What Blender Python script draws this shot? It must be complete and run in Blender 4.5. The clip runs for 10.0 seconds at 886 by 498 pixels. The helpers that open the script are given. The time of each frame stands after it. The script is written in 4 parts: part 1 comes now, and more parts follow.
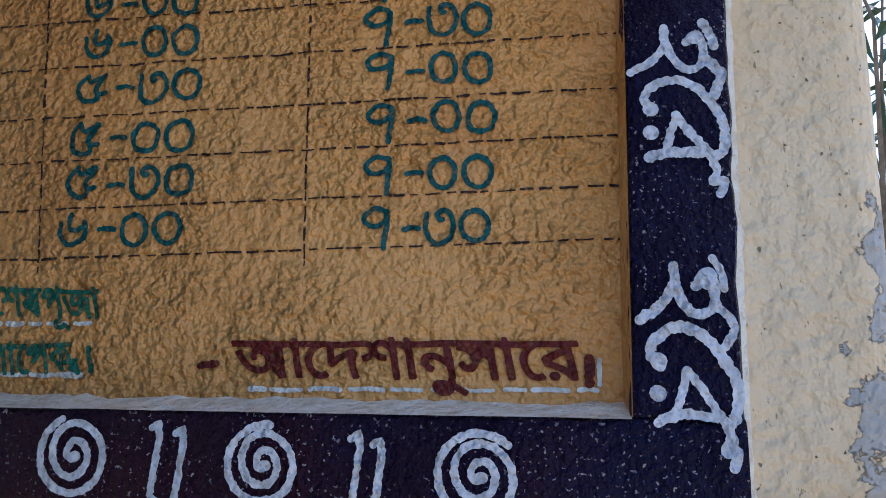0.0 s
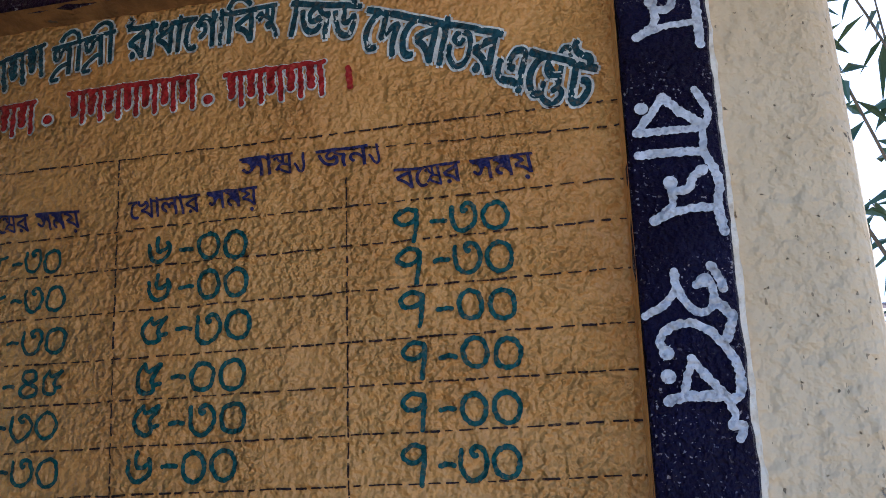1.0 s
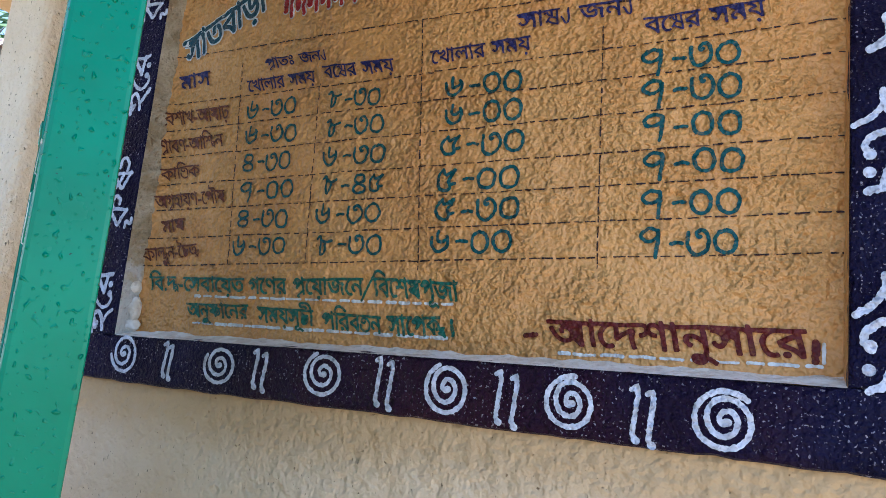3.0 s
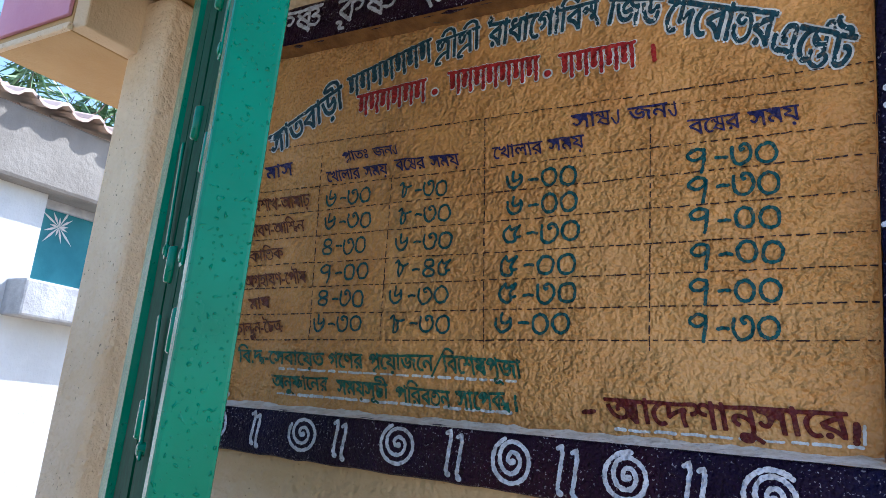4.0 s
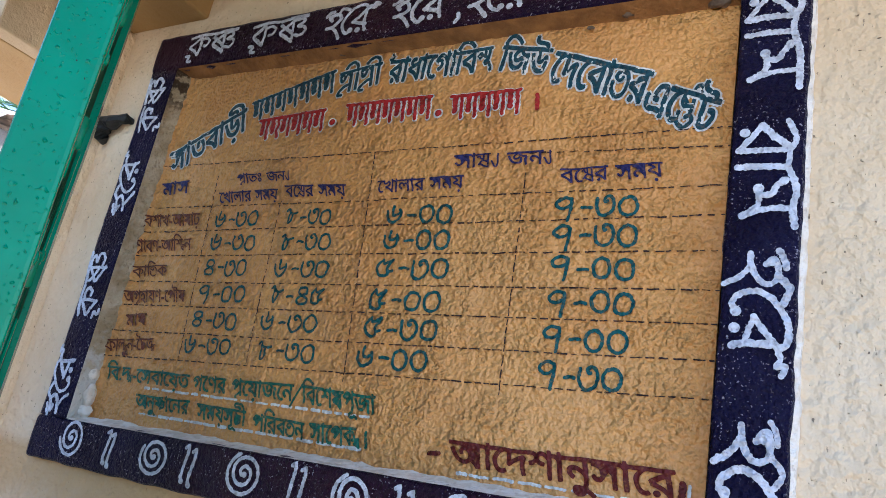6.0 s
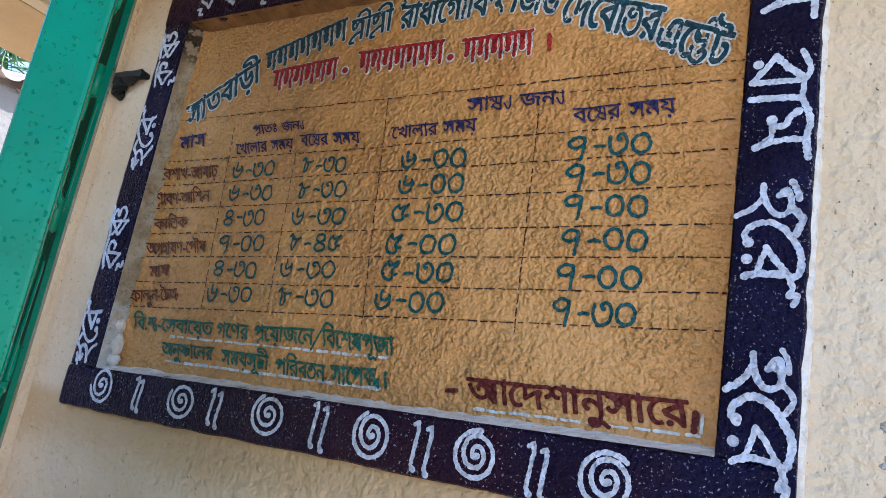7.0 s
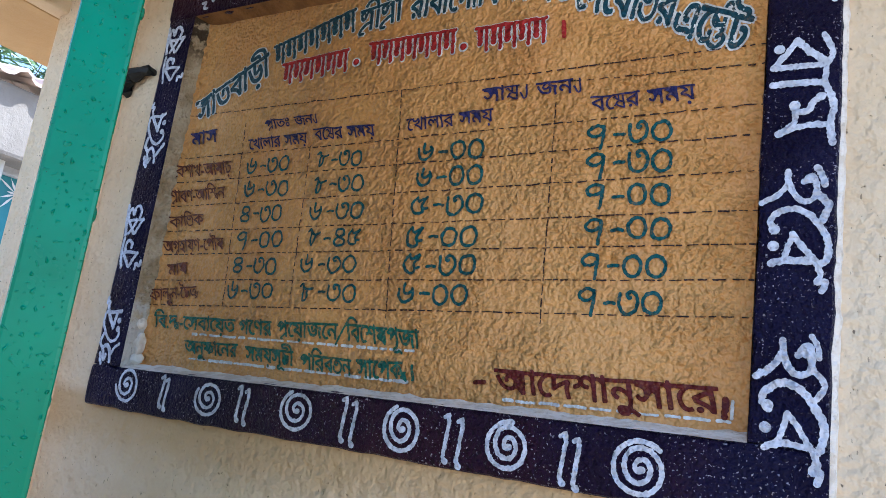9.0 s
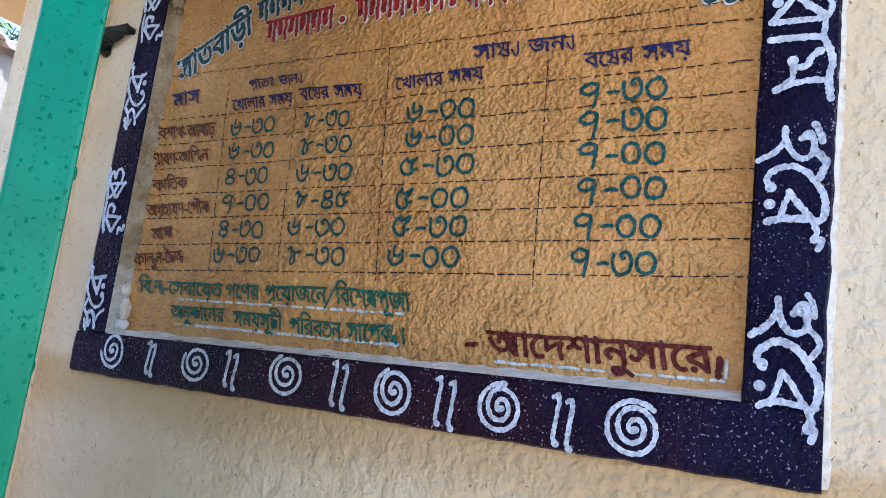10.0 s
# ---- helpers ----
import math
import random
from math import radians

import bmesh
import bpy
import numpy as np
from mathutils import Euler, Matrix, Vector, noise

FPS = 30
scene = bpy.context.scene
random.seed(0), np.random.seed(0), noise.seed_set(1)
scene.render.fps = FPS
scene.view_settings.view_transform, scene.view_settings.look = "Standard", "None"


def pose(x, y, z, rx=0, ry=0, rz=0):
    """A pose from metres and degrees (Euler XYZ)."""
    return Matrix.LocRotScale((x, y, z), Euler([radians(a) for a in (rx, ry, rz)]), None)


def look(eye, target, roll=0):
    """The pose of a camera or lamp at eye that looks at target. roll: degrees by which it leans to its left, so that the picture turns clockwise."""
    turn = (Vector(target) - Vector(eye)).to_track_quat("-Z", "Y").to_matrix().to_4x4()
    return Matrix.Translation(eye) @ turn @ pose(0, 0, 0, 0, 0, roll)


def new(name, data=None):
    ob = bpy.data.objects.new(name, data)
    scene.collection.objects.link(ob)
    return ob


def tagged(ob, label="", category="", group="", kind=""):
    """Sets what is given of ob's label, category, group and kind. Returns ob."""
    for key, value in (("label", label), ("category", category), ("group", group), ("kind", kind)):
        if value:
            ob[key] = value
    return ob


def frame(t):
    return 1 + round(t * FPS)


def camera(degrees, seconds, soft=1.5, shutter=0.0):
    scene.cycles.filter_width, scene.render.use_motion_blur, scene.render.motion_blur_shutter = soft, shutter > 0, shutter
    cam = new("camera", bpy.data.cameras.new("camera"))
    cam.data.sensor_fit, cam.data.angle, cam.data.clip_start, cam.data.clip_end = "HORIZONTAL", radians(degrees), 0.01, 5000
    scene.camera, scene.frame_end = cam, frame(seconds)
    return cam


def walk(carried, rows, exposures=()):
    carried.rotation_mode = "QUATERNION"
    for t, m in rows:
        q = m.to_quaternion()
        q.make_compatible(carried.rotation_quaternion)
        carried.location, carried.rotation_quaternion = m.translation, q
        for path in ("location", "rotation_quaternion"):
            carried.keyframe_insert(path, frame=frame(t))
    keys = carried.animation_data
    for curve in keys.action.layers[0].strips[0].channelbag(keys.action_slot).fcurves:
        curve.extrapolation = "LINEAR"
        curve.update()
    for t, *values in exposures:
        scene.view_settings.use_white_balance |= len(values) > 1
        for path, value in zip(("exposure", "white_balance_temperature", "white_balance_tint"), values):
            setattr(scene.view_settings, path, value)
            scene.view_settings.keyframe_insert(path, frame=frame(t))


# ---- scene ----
cam = camera(60.9, 10.0, soft=0.65)
SUN_EL, SUN_ROT = 46.0, 34.0
# the clip's camera brightens its picture on the way: seconds, stops, white balance
STOPS = [(0, 1.05), (0.5, 0.99), (1, 0.97), (1.5, 1.25), (2, 1.56), (2.5, 1.90), (4, 1.32), (4.5, 1.18), (5.2, 1.57), (6.5, 1.82), (7.5, 1.61), (8.5, 1.58), (10, 1.93)]
PATH = [
    (0, (0.229, -0.628, 1.474), (-0.064, 1.311, 1.865), 1.3),
    (0.2, (0.251, -0.637, 1.542), (-0.085, 1.291, 1.954), -0.6),
    (0.5, (0.264, -0.689, 1.609), (-0.13, 1.215, 2.078), -3.9),
    (1, (0.271, -0.7, 1.612), (-0.174, 1.165, 2.181), -0.7),
    (1.5, (0.221, -0.772, 1.534), (-0.369, 1.058, 2.084), 3.9),
    (2, (0.227, -0.797, 1.46), (-0.436, 1.029, 1.935), 5.5),
    (2.5, (0.239, -0.861, 1.43), (-0.546, 0.941, 1.799), 6.5),
    (2.7, (0.257, -0.884, 1.423), (-0.595, 0.895, 1.756), 6.1),
    (3.8, (0.309, -0.989, 1.468), (-0.739, 0.66, 1.895), 5.4),
    (4, (0.319, -1.015, 1.463), (-0.74, 0.622, 1.912), 5.9),
    (4.5, (0.354, -1.008, 1.445), (-0.664, 0.639, 1.949), 6.8),
    (5, (0.42, -0.983, 1.506), (-0.571, 0.646, 2.111), 4.8),
    (5.2, (0.429, -0.963, 1.499), (-0.534, 0.666, 2.145), 5.8),
    (6.3, (0.442, -0.919, 1.449), (-0.561, 0.712, 2.03), 11.3),
    (6.5, (0.444, -0.921, 1.447), (-0.562, 0.719, 1.995), 10.7),
    (7, (0.452, -0.919, 1.429), (-0.578, 0.724, 1.919), 9.8),
    (7.5, (0.438, -0.923, 1.431), (-0.601, 0.728, 1.872), 9.1),
    (8, (0.437, -0.95, 1.457), (-0.631, 0.672, 1.937), 8.1),
    (8.5, (0.427, -0.947, 1.454), (-0.608, 0.692, 1.945), 7.9),
    (9, (0.424, -0.948, 1.45), (-0.601, 0.717, 1.873), 7.7),
    (9.5, (0.415, -0.942, 1.444), (-0.571, 0.759, 1.815), 7.9),
    (10, (0.408, -0.936, 1.445), (-0.581, 0.769, 1.787), 7.1),
]
walk(cam, [(t, look(eye, target, roll)) for t, eye, target, roll in PATH], [(t, stops, 5650, 12) for t, stops in STOPS])
from mathutils.geometry import delaunay_2d_cdt

# ---- world, sun, exposure ----
world = bpy.data.worlds.new("sky")
scene.world = world
world.use_nodes = True
wn = world.node_tree
sky = wn.nodes.new("ShaderNodeTexSky")
sky.sky_type = "NISHITA"
sky.sun_disc = False
sky.sun_elevation = radians(SUN_EL)
sky.sun_rotation = radians(SUN_ROT)
sky.air_density, sky.dust_density, sky.ozone_density = 1.0, 0.8, 1.0
wn.links.new(sky.outputs[0], wn.nodes["Background"].inputs[0])
wn.nodes["Background"].inputs[1].default_value = 0.15
sun_data = bpy.data.lights.new("sun", "SUN")
sun_data.energy, sun_data.angle, sun_data.color = 4.0, radians(0.53), (1.0, 0.94, 0.84)
sun = new("sun", sun_data)
# the sky's rotation turns clockwise from +y
SUN_DIR = Vector((math.sin(radians(SUN_ROT)) * math.cos(radians(SUN_EL)), math.cos(radians(SUN_ROT)) * math.cos(radians(SUN_EL)), math.sin(radians(SUN_EL))))
sun.matrix_world = look(SUN_DIR * 20, (0, 0, 0))


# ---- materials ----
class Mat:
    """A node material, built up step by step; positions are in metres of the object's world."""

    def __init__(self, name, rough=0.6, metal=0.0, spec=0.5):
        self.m = bpy.data.materials.new(name)
        self.m.use_nodes = True
        self.t = self.m.node_tree
        self.b = self.t.nodes["Principled BSDF"]
        self.b.inputs["Roughness"].default_value = rough
        self.b.inputs["Metallic"].default_value = metal
        self.b.inputs["Specular IOR Level"].default_value = spec
        self.pos = self.t.nodes.new("ShaderNodeNewGeometry").outputs["Position"]

    def link(self, a, b):
        self.t.links.new(a, b)

    def noise(self, scale, detail=4.0, rough=0.55, stretch=None, seed=0.0):
        n = self.t.nodes.new("ShaderNodeTexNoise")
        n.inputs["Scale"].default_value, n.inputs["Detail"].default_value, n.inputs["Roughness"].default_value = scale, detail, rough
        mp = self.t.nodes.new("ShaderNodeMapping")
        mp.inputs["Location"].default_value = (seed, seed * 0.7, seed * 1.3)
        if stretch:
            mp.inputs["Scale"].default_value = stretch
        self.link(self.pos, mp.inputs[0])
        self.link(mp.outputs[0], n.inputs["Vector"])
        return n.outputs["Fac"]

    def ramp(self, fac, lo, hi):
        r = self.t.nodes.new("ShaderNodeMapRange")
        r.inputs["From Min"].default_value, r.inputs["From Max"].default_value = lo, hi
        r.interpolation_type = "SMOOTHSTEP"
        self.link(fac, r.inputs["Value"])
        return r.outputs["Result"]

    def math(self, op, a, b):
        n = self.t.nodes.new("ShaderNodeMath")
        n.operation = op
        for i, v in enumerate((a, b)):
            if isinstance(v, (int, float)):
                n.inputs[i].default_value = v
            else:
                self.link(v, n.inputs[i])
        return n.outputs[0]

    def mix(self, fac, a, b):
        n = self.t.nodes.new("ShaderNodeMix")
        n.data_type = "RGBA"
        if isinstance(fac, (int, float)):
            n.inputs[0].default_value = fac
        else:
            self.link(fac, n.inputs[0])
        for i, v in ((6, a), (7, b)):
            if isinstance(v, tuple):
                n.inputs[i].default_value = (*v, 1)
            else:
                self.link(v, n.inputs[i])
        return n.outputs[2]

    def color(self, c):
        if isinstance(c, tuple):
            self.b.inputs["Base Color"].default_value = (*c, 1)
        else:
            self.link(c, self.b.inputs["Base Color"])
        return self

    def bump(self, heights, distance=0.004, strength=1.0):
        total = heights[0]
        for h in heights[1:]:
            total = self.math("ADD", total, h)
        n = self.t.nodes.new("ShaderNodeBump")
        n.inputs["Strength"].default_value, n.inputs["Distance"].default_value = strength, distance
        self.link(total, n.inputs["Height"])
        self.link(n.outputs[0], self.b.inputs["Normal"])
        return self

    def axis(self, i):
        s = self.t.nodes.new("ShaderNodeSeparateXYZ")
        self.link(self.pos, s.inputs[0])
        return s.outputs[i]

    def blob(self, centre, radius, soft, wobble):
        """1 inside an uneven round patch about centre (x, z), 0 outside."""
        dx, dz = self.math("SUBTRACT", self.axis(0), centre[0]), self.math("SUBTRACT", self.axis(2), centre[1])
        d = self.math("POWER", self.math("ADD", self.math("MULTIPLY", dx, dx), self.math("MULTIPLY", dz, dz)), 0.5)
        d = self.math("ADD", d, self.math("MULTIPLY", self.math("SUBTRACT", wobble, 0.5), radius * 5.0))
        return self.math("SUBTRACT", 1.0, self.ramp(d, radius - soft, radius + soft))


def stucco_heights(m, amount=1.0):
    """Thrown plaster, rough in some patches and trowelled flatter in others; the same under the paint."""
    patchy = m.math("ADD", m.math("MULTIPLY", m.ramp(m.noise(8, 3.0, seed=9.3), 0.36, 0.64), 0.75), 0.50)
    return [m.math("MULTIPLY", patchy, h) for h in (m.math("MULTIPLY", m.noise(100, 1.0, 0.4, seed=3.1), 1.0 * amount), m.math("MULTIPLY", m.noise(190, 1.0, 0.4, seed=1.7), 0.7 * amount), m.math("MULTIPLY", m.noise(400, 1.0, 0.5, seed=5.7), 0.14 * amount))]


def ochre_paint():
    m = Mat("ochre_paint", 0.42, spec=0.5)
    blot = m.ramp(m.noise(6, 5.0, 0.6), 0.3, 0.7)
    c = m.mix(blot, (0.58, 0.262, 0.070), (0.70, 0.350, 0.102))
    tan = m.ramp(m.noise(2.3, 3.0, seed=8.0), 0.42, 0.66)
    c = m.mix(m.math("MULTIPLY", tan, 0.5), c, (0.70, 0.385, 0.135))
    worn = m.ramp(m.noise(170, 3.0, seed=5.0), 0.60, 0.80)
    c = m.mix(m.math("MULTIPLY", worn, 0.35), c, (0.74, 0.50, 0.26))
    m.color(c).bump(stucco_heights(m), 0.0115)
    return m.m


def brush_paint(name, col, wear=0.25, under=(0.42, 0.21, 0.06), relief=True, rough=0.5):
    """Brushed enamel over the plaster; thin where the plaster stands proud."""
    m = Mat(name, rough, spec=0.25)
    thin = m.ramp(m.noise(230, 3.0, 0.6, seed=2.2), 0.52, 0.70)
    shade = m.mix(m.ramp(m.noise(55, 3.0, seed=6.0), 0.3, 0.7), tuple(0.78 * v for v in col), tuple(min(1, 1.18 * v) for v in col))
    m.color(m.mix(m.math("MULTIPLY", thin, wear), shade, under))
    if relief:
        m.bump(stucco_heights(m), 0.0078)
    return m.m


def navy_enamel():
    m = Mat("navy_enamel", 0.30, spec=0.13)
    # the bottom bar was repainted purple about its middle, the top bar along most of its length
    x = m.math("ADD", m.axis(0), m.math("MULTIPLY", m.math("SUBTRACT", m.noise(6, 3.0), 0.5), 0.5))
    middle = m.math("SUBTRACT", 1.0, m.ramp(m.math("ABSOLUTE", m.math("ADD", x, 0.12), 0.0), 0.16, 0.42))
    bottom = m.math("MULTIPLY", middle, m.math("SUBTRACT", 1.0, m.ramp(m.axis(2), 1.44, 1.50)))
    top = m.math("MULTIPLY", m.ramp(m.axis(2), 2.14, 2.19), m.math("SUBTRACT", 1.0, m.ramp(x, 0.0, 0.3)))
    purple = m.mix(m.ramp(m.noise(7, 3.0, seed=4), 0.35, 0.65), (0.022, 0.007, 0.030), (0.040, 0.010, 0.028))
    blue = m.mix(m.ramp(m.noise(9, 3.0, seed=14), 0.35, 0.65), (0.007, 0.005, 0.032), (0.013, 0.012, 0.055))
    c = m.mix(m.math("MAXIMUM", bottom, top), blue, purple)
    flecks = m.ramp(m.noise(260, 2.0, 0.5, seed=8), 0.625, 0.67)
    zone = m.ramp(m.noise(14, 3.0, seed=2), 0.40, 0.60)
    c = m.mix(m.math("MULTIPLY", m.math("MULTIPLY", flecks, zone), 0.75), c, (0.55, 0.52, 0.62))
    m.color(c)
    m.bump([m.math("MULTIPLY", m.noise(170, 3.0, 0.6), 1.0), m.math("MULTIPLY", m.noise(60, 2.0, seed=3), 0.9)], 0.024)
    return m.m


def cream_wall(name="cream_plaster", scars=True):
    m = Mat(name, 0.72, spec=0.25)
    blot = m.ramp(m.noise(3.5, 5.0), 0.3, 0.72)
    c = m.mix(blot, (0.68, 0.51, 0.32), (0.78, 0.63, 0.44))
    streak = m.ramp(m.noise(9, 4.0, stretch=(1, 1, 0.22), seed=3), 0.55, 0.78)
    c = m.mix(m.math("MULTIPLY", streak, 0.2), c, (0.56, 0.40, 0.24))
    pits = m.ramp(m.noise(115, 2.0, 0.5, seed=12), 0.70, 0.735)
    c = m.mix(m.math("MULTIPLY", pits, 0.75), c, (0.13, 0.09, 0.06))
    nicks = m.ramp(m.noise(210, 2.0, 0.5, stretch=(1, 1, 0.5), seed=15), 0.70, 0.74)
    c = m.mix(m.math("MULTIPLY", nicks, 0.7), c, (0.20, 0.14, 0.09))
    heights = [m.math("MULTIPLY", m.noise(42, 2.0, 0.45), 0.8), m.math("MULTIPLY", m.noise(100, 2.0, 0.5, seed=6), 0.5), m.math("MULTIPLY", m.noise(300, 2.0, seed=7), 0.08), m.math("MULTIPLY", pits, -0.5)]
    if scars:
        edge = m.ramp(m.math("ADD", m.axis(0), m.math("MULTIPLY", m.noise(9, 3.0, seed=21), 0.12)), 0.455, 0.545)
        low = m.math("SUBTRACT", 1.0, m.ramp(m.axis(2), 1.58, 1.68))
        flaked = m.math("ADD", m.math("SUBTRACT", m.noise(26, 7.0, 0.66, seed=1), 0.07), m.math("MULTIPLY", m.math("MULTIPLY", edge, low), 0.29))
        patch = m.ramp(flaked, 0.665, 0.685)
        cement = m.mix(m.noise(160, 4.0), (0.30, 0.29, 0.28), (0.54, 0.52, 0.50))
        c = m.mix(patch, c, cement)
        heights.append(m.math("MULTIPLY", patch, -1.2))
        # ochre-stained band just under the board, the border's shade painted in with it
        under = m.math("MULTIPLY", m.ramp(m.math("ADD", m.axis(2), m.math("MULTIPLY", m.noise(18, 4.0, seed=2), 0.06)), 1.300, 1.385), m.math("SUBTRACT", 1.0, m.ramp(m.axis(2), 1.39, 1.42)))
        c = m.mix(m.math("MULTIPLY", under, 0.7), c, (0.54, 0.34, 0.15))
    m.color(c).bump(heights, 0.0115)
    return m.m


def plain_plaster(name, a, b, scale=4.0, bump=0.004, rough=0.75):
    m = Mat(name, rough, spec=0.25)
    m.color(m.mix(m.ramp(m.noise(scale, 5.0), 0.3, 0.7), a, b))
    m.bump([m.noise(40, 4.0), m.math("MULTIPLY", m.noise(160, 3.0, seed=3), 0.4)], bump)
    return m.m


def gate_enamel():
    m = Mat("green_gloss_enamel", 0.24, spec=0.30)
    c = m.mix(m.ramp(m.noise(8, 4.0), 0.3, 0.7), (0.0002, 0.165, 0.082), (0.0004, 0.215, 0.115))
    scuff = m.ramp(m.noise(26, 5.0, stretch=(1, 1, 0.6), seed=5), 0.68, 0.80)
    c = m.mix(m.math("MULTIPLY", scuff, 0.4), c, (0.16, 0.36, 0.33))
    chip = m.ramp(m.noise(210, 2.0, 0.5, seed=11), 0.765, 0.785)
    c = m.mix(m.math("MULTIPLY", chip, 0.9), c, (0.015, 0.03, 0.025))
    m.color(c)
    drips = m.ramp(m.noise(250, 0.0, 0.4, seed=2), 0.66, 0.95)
    m.bump([m.math("MULTIPLY", drips, 0.8), m.math("MULTIPLY", m.noise(30, 3.0), 0.4)], 0.0022)
    r = m.t.nodes.new("ShaderNodeMapRange")
    r.inputs["To Min"].default_value, r.inputs["To Max"].default_value = 0.14, 0.34
    m.link(m.noise(20, 4.0, seed=8), r.inputs["Value"])
    m.link(r.outputs[0], m.b.inputs["Roughness"])
    return m.m


def roof_tile():
    m = Mat("clay_tile", 0.8)
    info = m.t.nodes.new("ShaderNodeObjectInfo")
    m.color(m.mix(info.outputs["Random"], (0.50, 0.36, 0.30), (0.66, 0.55, 0.50)))
    m.bump([m.noise(60, 4.0)], 0.004)
    return m.m


def leaf_mat(name, a, b):
    m = Mat(name, 0.45)
    g = m.t.nodes.new("ShaderNodeNewGeometry")
    m.color(m.mix(g.outputs["Random Per Island"], a, b))
    return m.m


OCHRE = ochre_paint()
NAVY = navy_enamel()
CREAM = cream_wall()
CREAM_PLAIN = cream_wall("cream_plaster_plain", scars=False)


def grimy_edge():
    m = Mat("grimy_edge", 0.75, spec=0.2)
    c = m.mix(m.ramp(m.noise(22, 5.0), 0.3, 0.7), (0.36, 0.27, 0.16), (0.56, 0.47, 0.34))
    splash = m.ramp(m.math("ADD", m.math("MULTIPLY", m.noise(38, 4.0, seed=2), 0.35), m.math("MULTIPLY", m.axis(2), -1.0)), -1.42, -1.34)
    c = m.mix(splash, c, (0.60, 0.57, 0.52))
    scuff = m.ramp(m.noise(80, 4.0, seed=7), 0.60, 0.68)
    c = m.mix(m.math("MULTIPLY", scuff, 0.4), c, (0.20, 0.13, 0.07))
    rot = m.math("MULTIPLY", m.ramp(m.noise(48, 4.0, seed=17), 0.46, 0.56), m.ramp(m.axis(2), 2.06, 2.12))
    c = m.mix(m.math("MULTIPLY", rot, 0.9), c, (0.035, 0.018, 0.010))
    m.color(c).bump([m.noise(60, 4.0), m.math("MULTIPLY", m.noise(160, 3.0, seed=3), 0.5)], 0.018)
    return m.m


def splashed_wash():
    m = Mat("splashed_whitewash", 0.75, spec=0.2)
    c = m.mix(m.ramp(m.noise(45, 5.0), 0.38, 0.58), (0.72, 0.64, 0.53), (0.85, 0.80, 0.72))
    dirt = m.ramp(m.noise(90, 4.0, seed=7), 0.56, 0.68)
    c = m.mix(m.math("MULTIPLY", dirt, 0.35), c, (0.30, 0.24, 0.18))
    m.color(c).bump([m.noise(60, 4.0), m.math("MULTIPLY", m.noise(170, 3.0, seed=3), 0.6)], 0.007)
    return m.m


WASH_SPLASH = splashed_wash()
WASH_DIRTY = grimy_edge()
# dark brown that paints in the shade under the top border
BORDER_SHADE = plain_plaster("border_shade_plaster", (0.17, 0.082, 0.030), (0.30, 0.150, 0.052), 30, 0.008)
SOFFIT = plain_plaster("soffit_plaster", (0.64, 0.47, 0.29), (0.72, 0.56, 0.37))
BROWN = plain_plaster("tan_plaster", (0.50, 0.32, 0.14), (0.58, 0.39, 0.19))
OCHRE_BEAM = plain_plaster("ochre_beam_plaster", (0.30, 0.18, 0.065), (0.40, 0.25, 0.10))
PINK = plain_plaster("pink_paint", (0.60, 0.27, 0.36), (0.68, 0.34, 0.42))
PALE = plain_plaster("pale_plaster", (0.20, 0.185, 0.17), (0.27, 0.255, 0.235))
WHITE_WALL = plain_plaster("white_wall", (0.54, 0.56, 0.57), (0.62, 0.64, 0.65))
# dark, so that the added south wall bounces little light
DULL = plain_plaster("light_block_plaster", (0.09, 0.09, 0.085), (0.14, 0.14, 0.13))
GREY_LEDGE = plain_plaster("grey_cement", (0.30, 0.31, 0.33), (0.45, 0.46, 0.48), 12)
FLOOR_MAT = plain_plaster("cement_floor", (0.54, 0.46, 0.37), (0.62, 0.54, 0.44), 5)
EARTH = plain_plaster("swept_yard", (0.26, 0.20, 0.135), (0.34, 0.27, 0.19), 2)
TEAL_BOARD = plain_plaster("teal_paint", (0.02, 0.16, 0.20), (0.04, 0.22, 0.26), 6, 0.001, 0.5)
GATE = gate_enamel()
# the gate's green, darkened and dulled to paint in shade between the channels
GATE_INNER = brush_paint("shaded_green_enamel", (0.0006, 0.055, 0.026), 0.30, (0.004, 0.02, 0.012), relief=False, rough=0.8)
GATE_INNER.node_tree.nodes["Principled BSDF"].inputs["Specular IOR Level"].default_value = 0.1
TILE = roof_tile()
WHITE_INK = brush_paint("white_brush_paint", (0.58, 0.61, 0.70), 0.5, (0.16, 0.15, 0.24))
OUTLINE_INK = brush_paint("white_outline_paint", (0.70, 0.71, 0.70), 0.35)
TEAL_INK = brush_paint("teal_brush_paint", (0.003, 0.080, 0.088), 0.25)
TEAL_FADED = brush_paint("faded_teal_paint", (0.012, 0.12, 0.085), 0.55)
TITLE_INK = brush_paint("title_blue_paint", (0.008, 0.058, 0.085), 0.22)
BLUE_INK = brush_paint("blue_brush_paint", (0.017, 0.018, 0.095), 0.25)
RED_INK = brush_paint("red_brush_paint", (0.34, 0.014, 0.016), 0.2)
MAROON_INK = brush_paint("maroon_brush_paint", (0.105, 0.010, 0.010), 0.22)
BROWN_INK = brush_paint("faded_maroon_paint", (0.13, 0.035, 0.02), 0.5)
RULE_INK = brush_paint("dark_rule_paint", (0.026, 0.014, 0.016), 0.55)
IRON = brush_paint("blackened_iron", (0.018, 0.020, 0.020), 0.3, (0.06, 0.05, 0.04), relief=False, rough=0.55)
RUST = brush_paint("rusted_iron", (0.060, 0.026, 0.014), 0.5, (0.16, 0.12, 0.09), relief=False, rough=0.8)
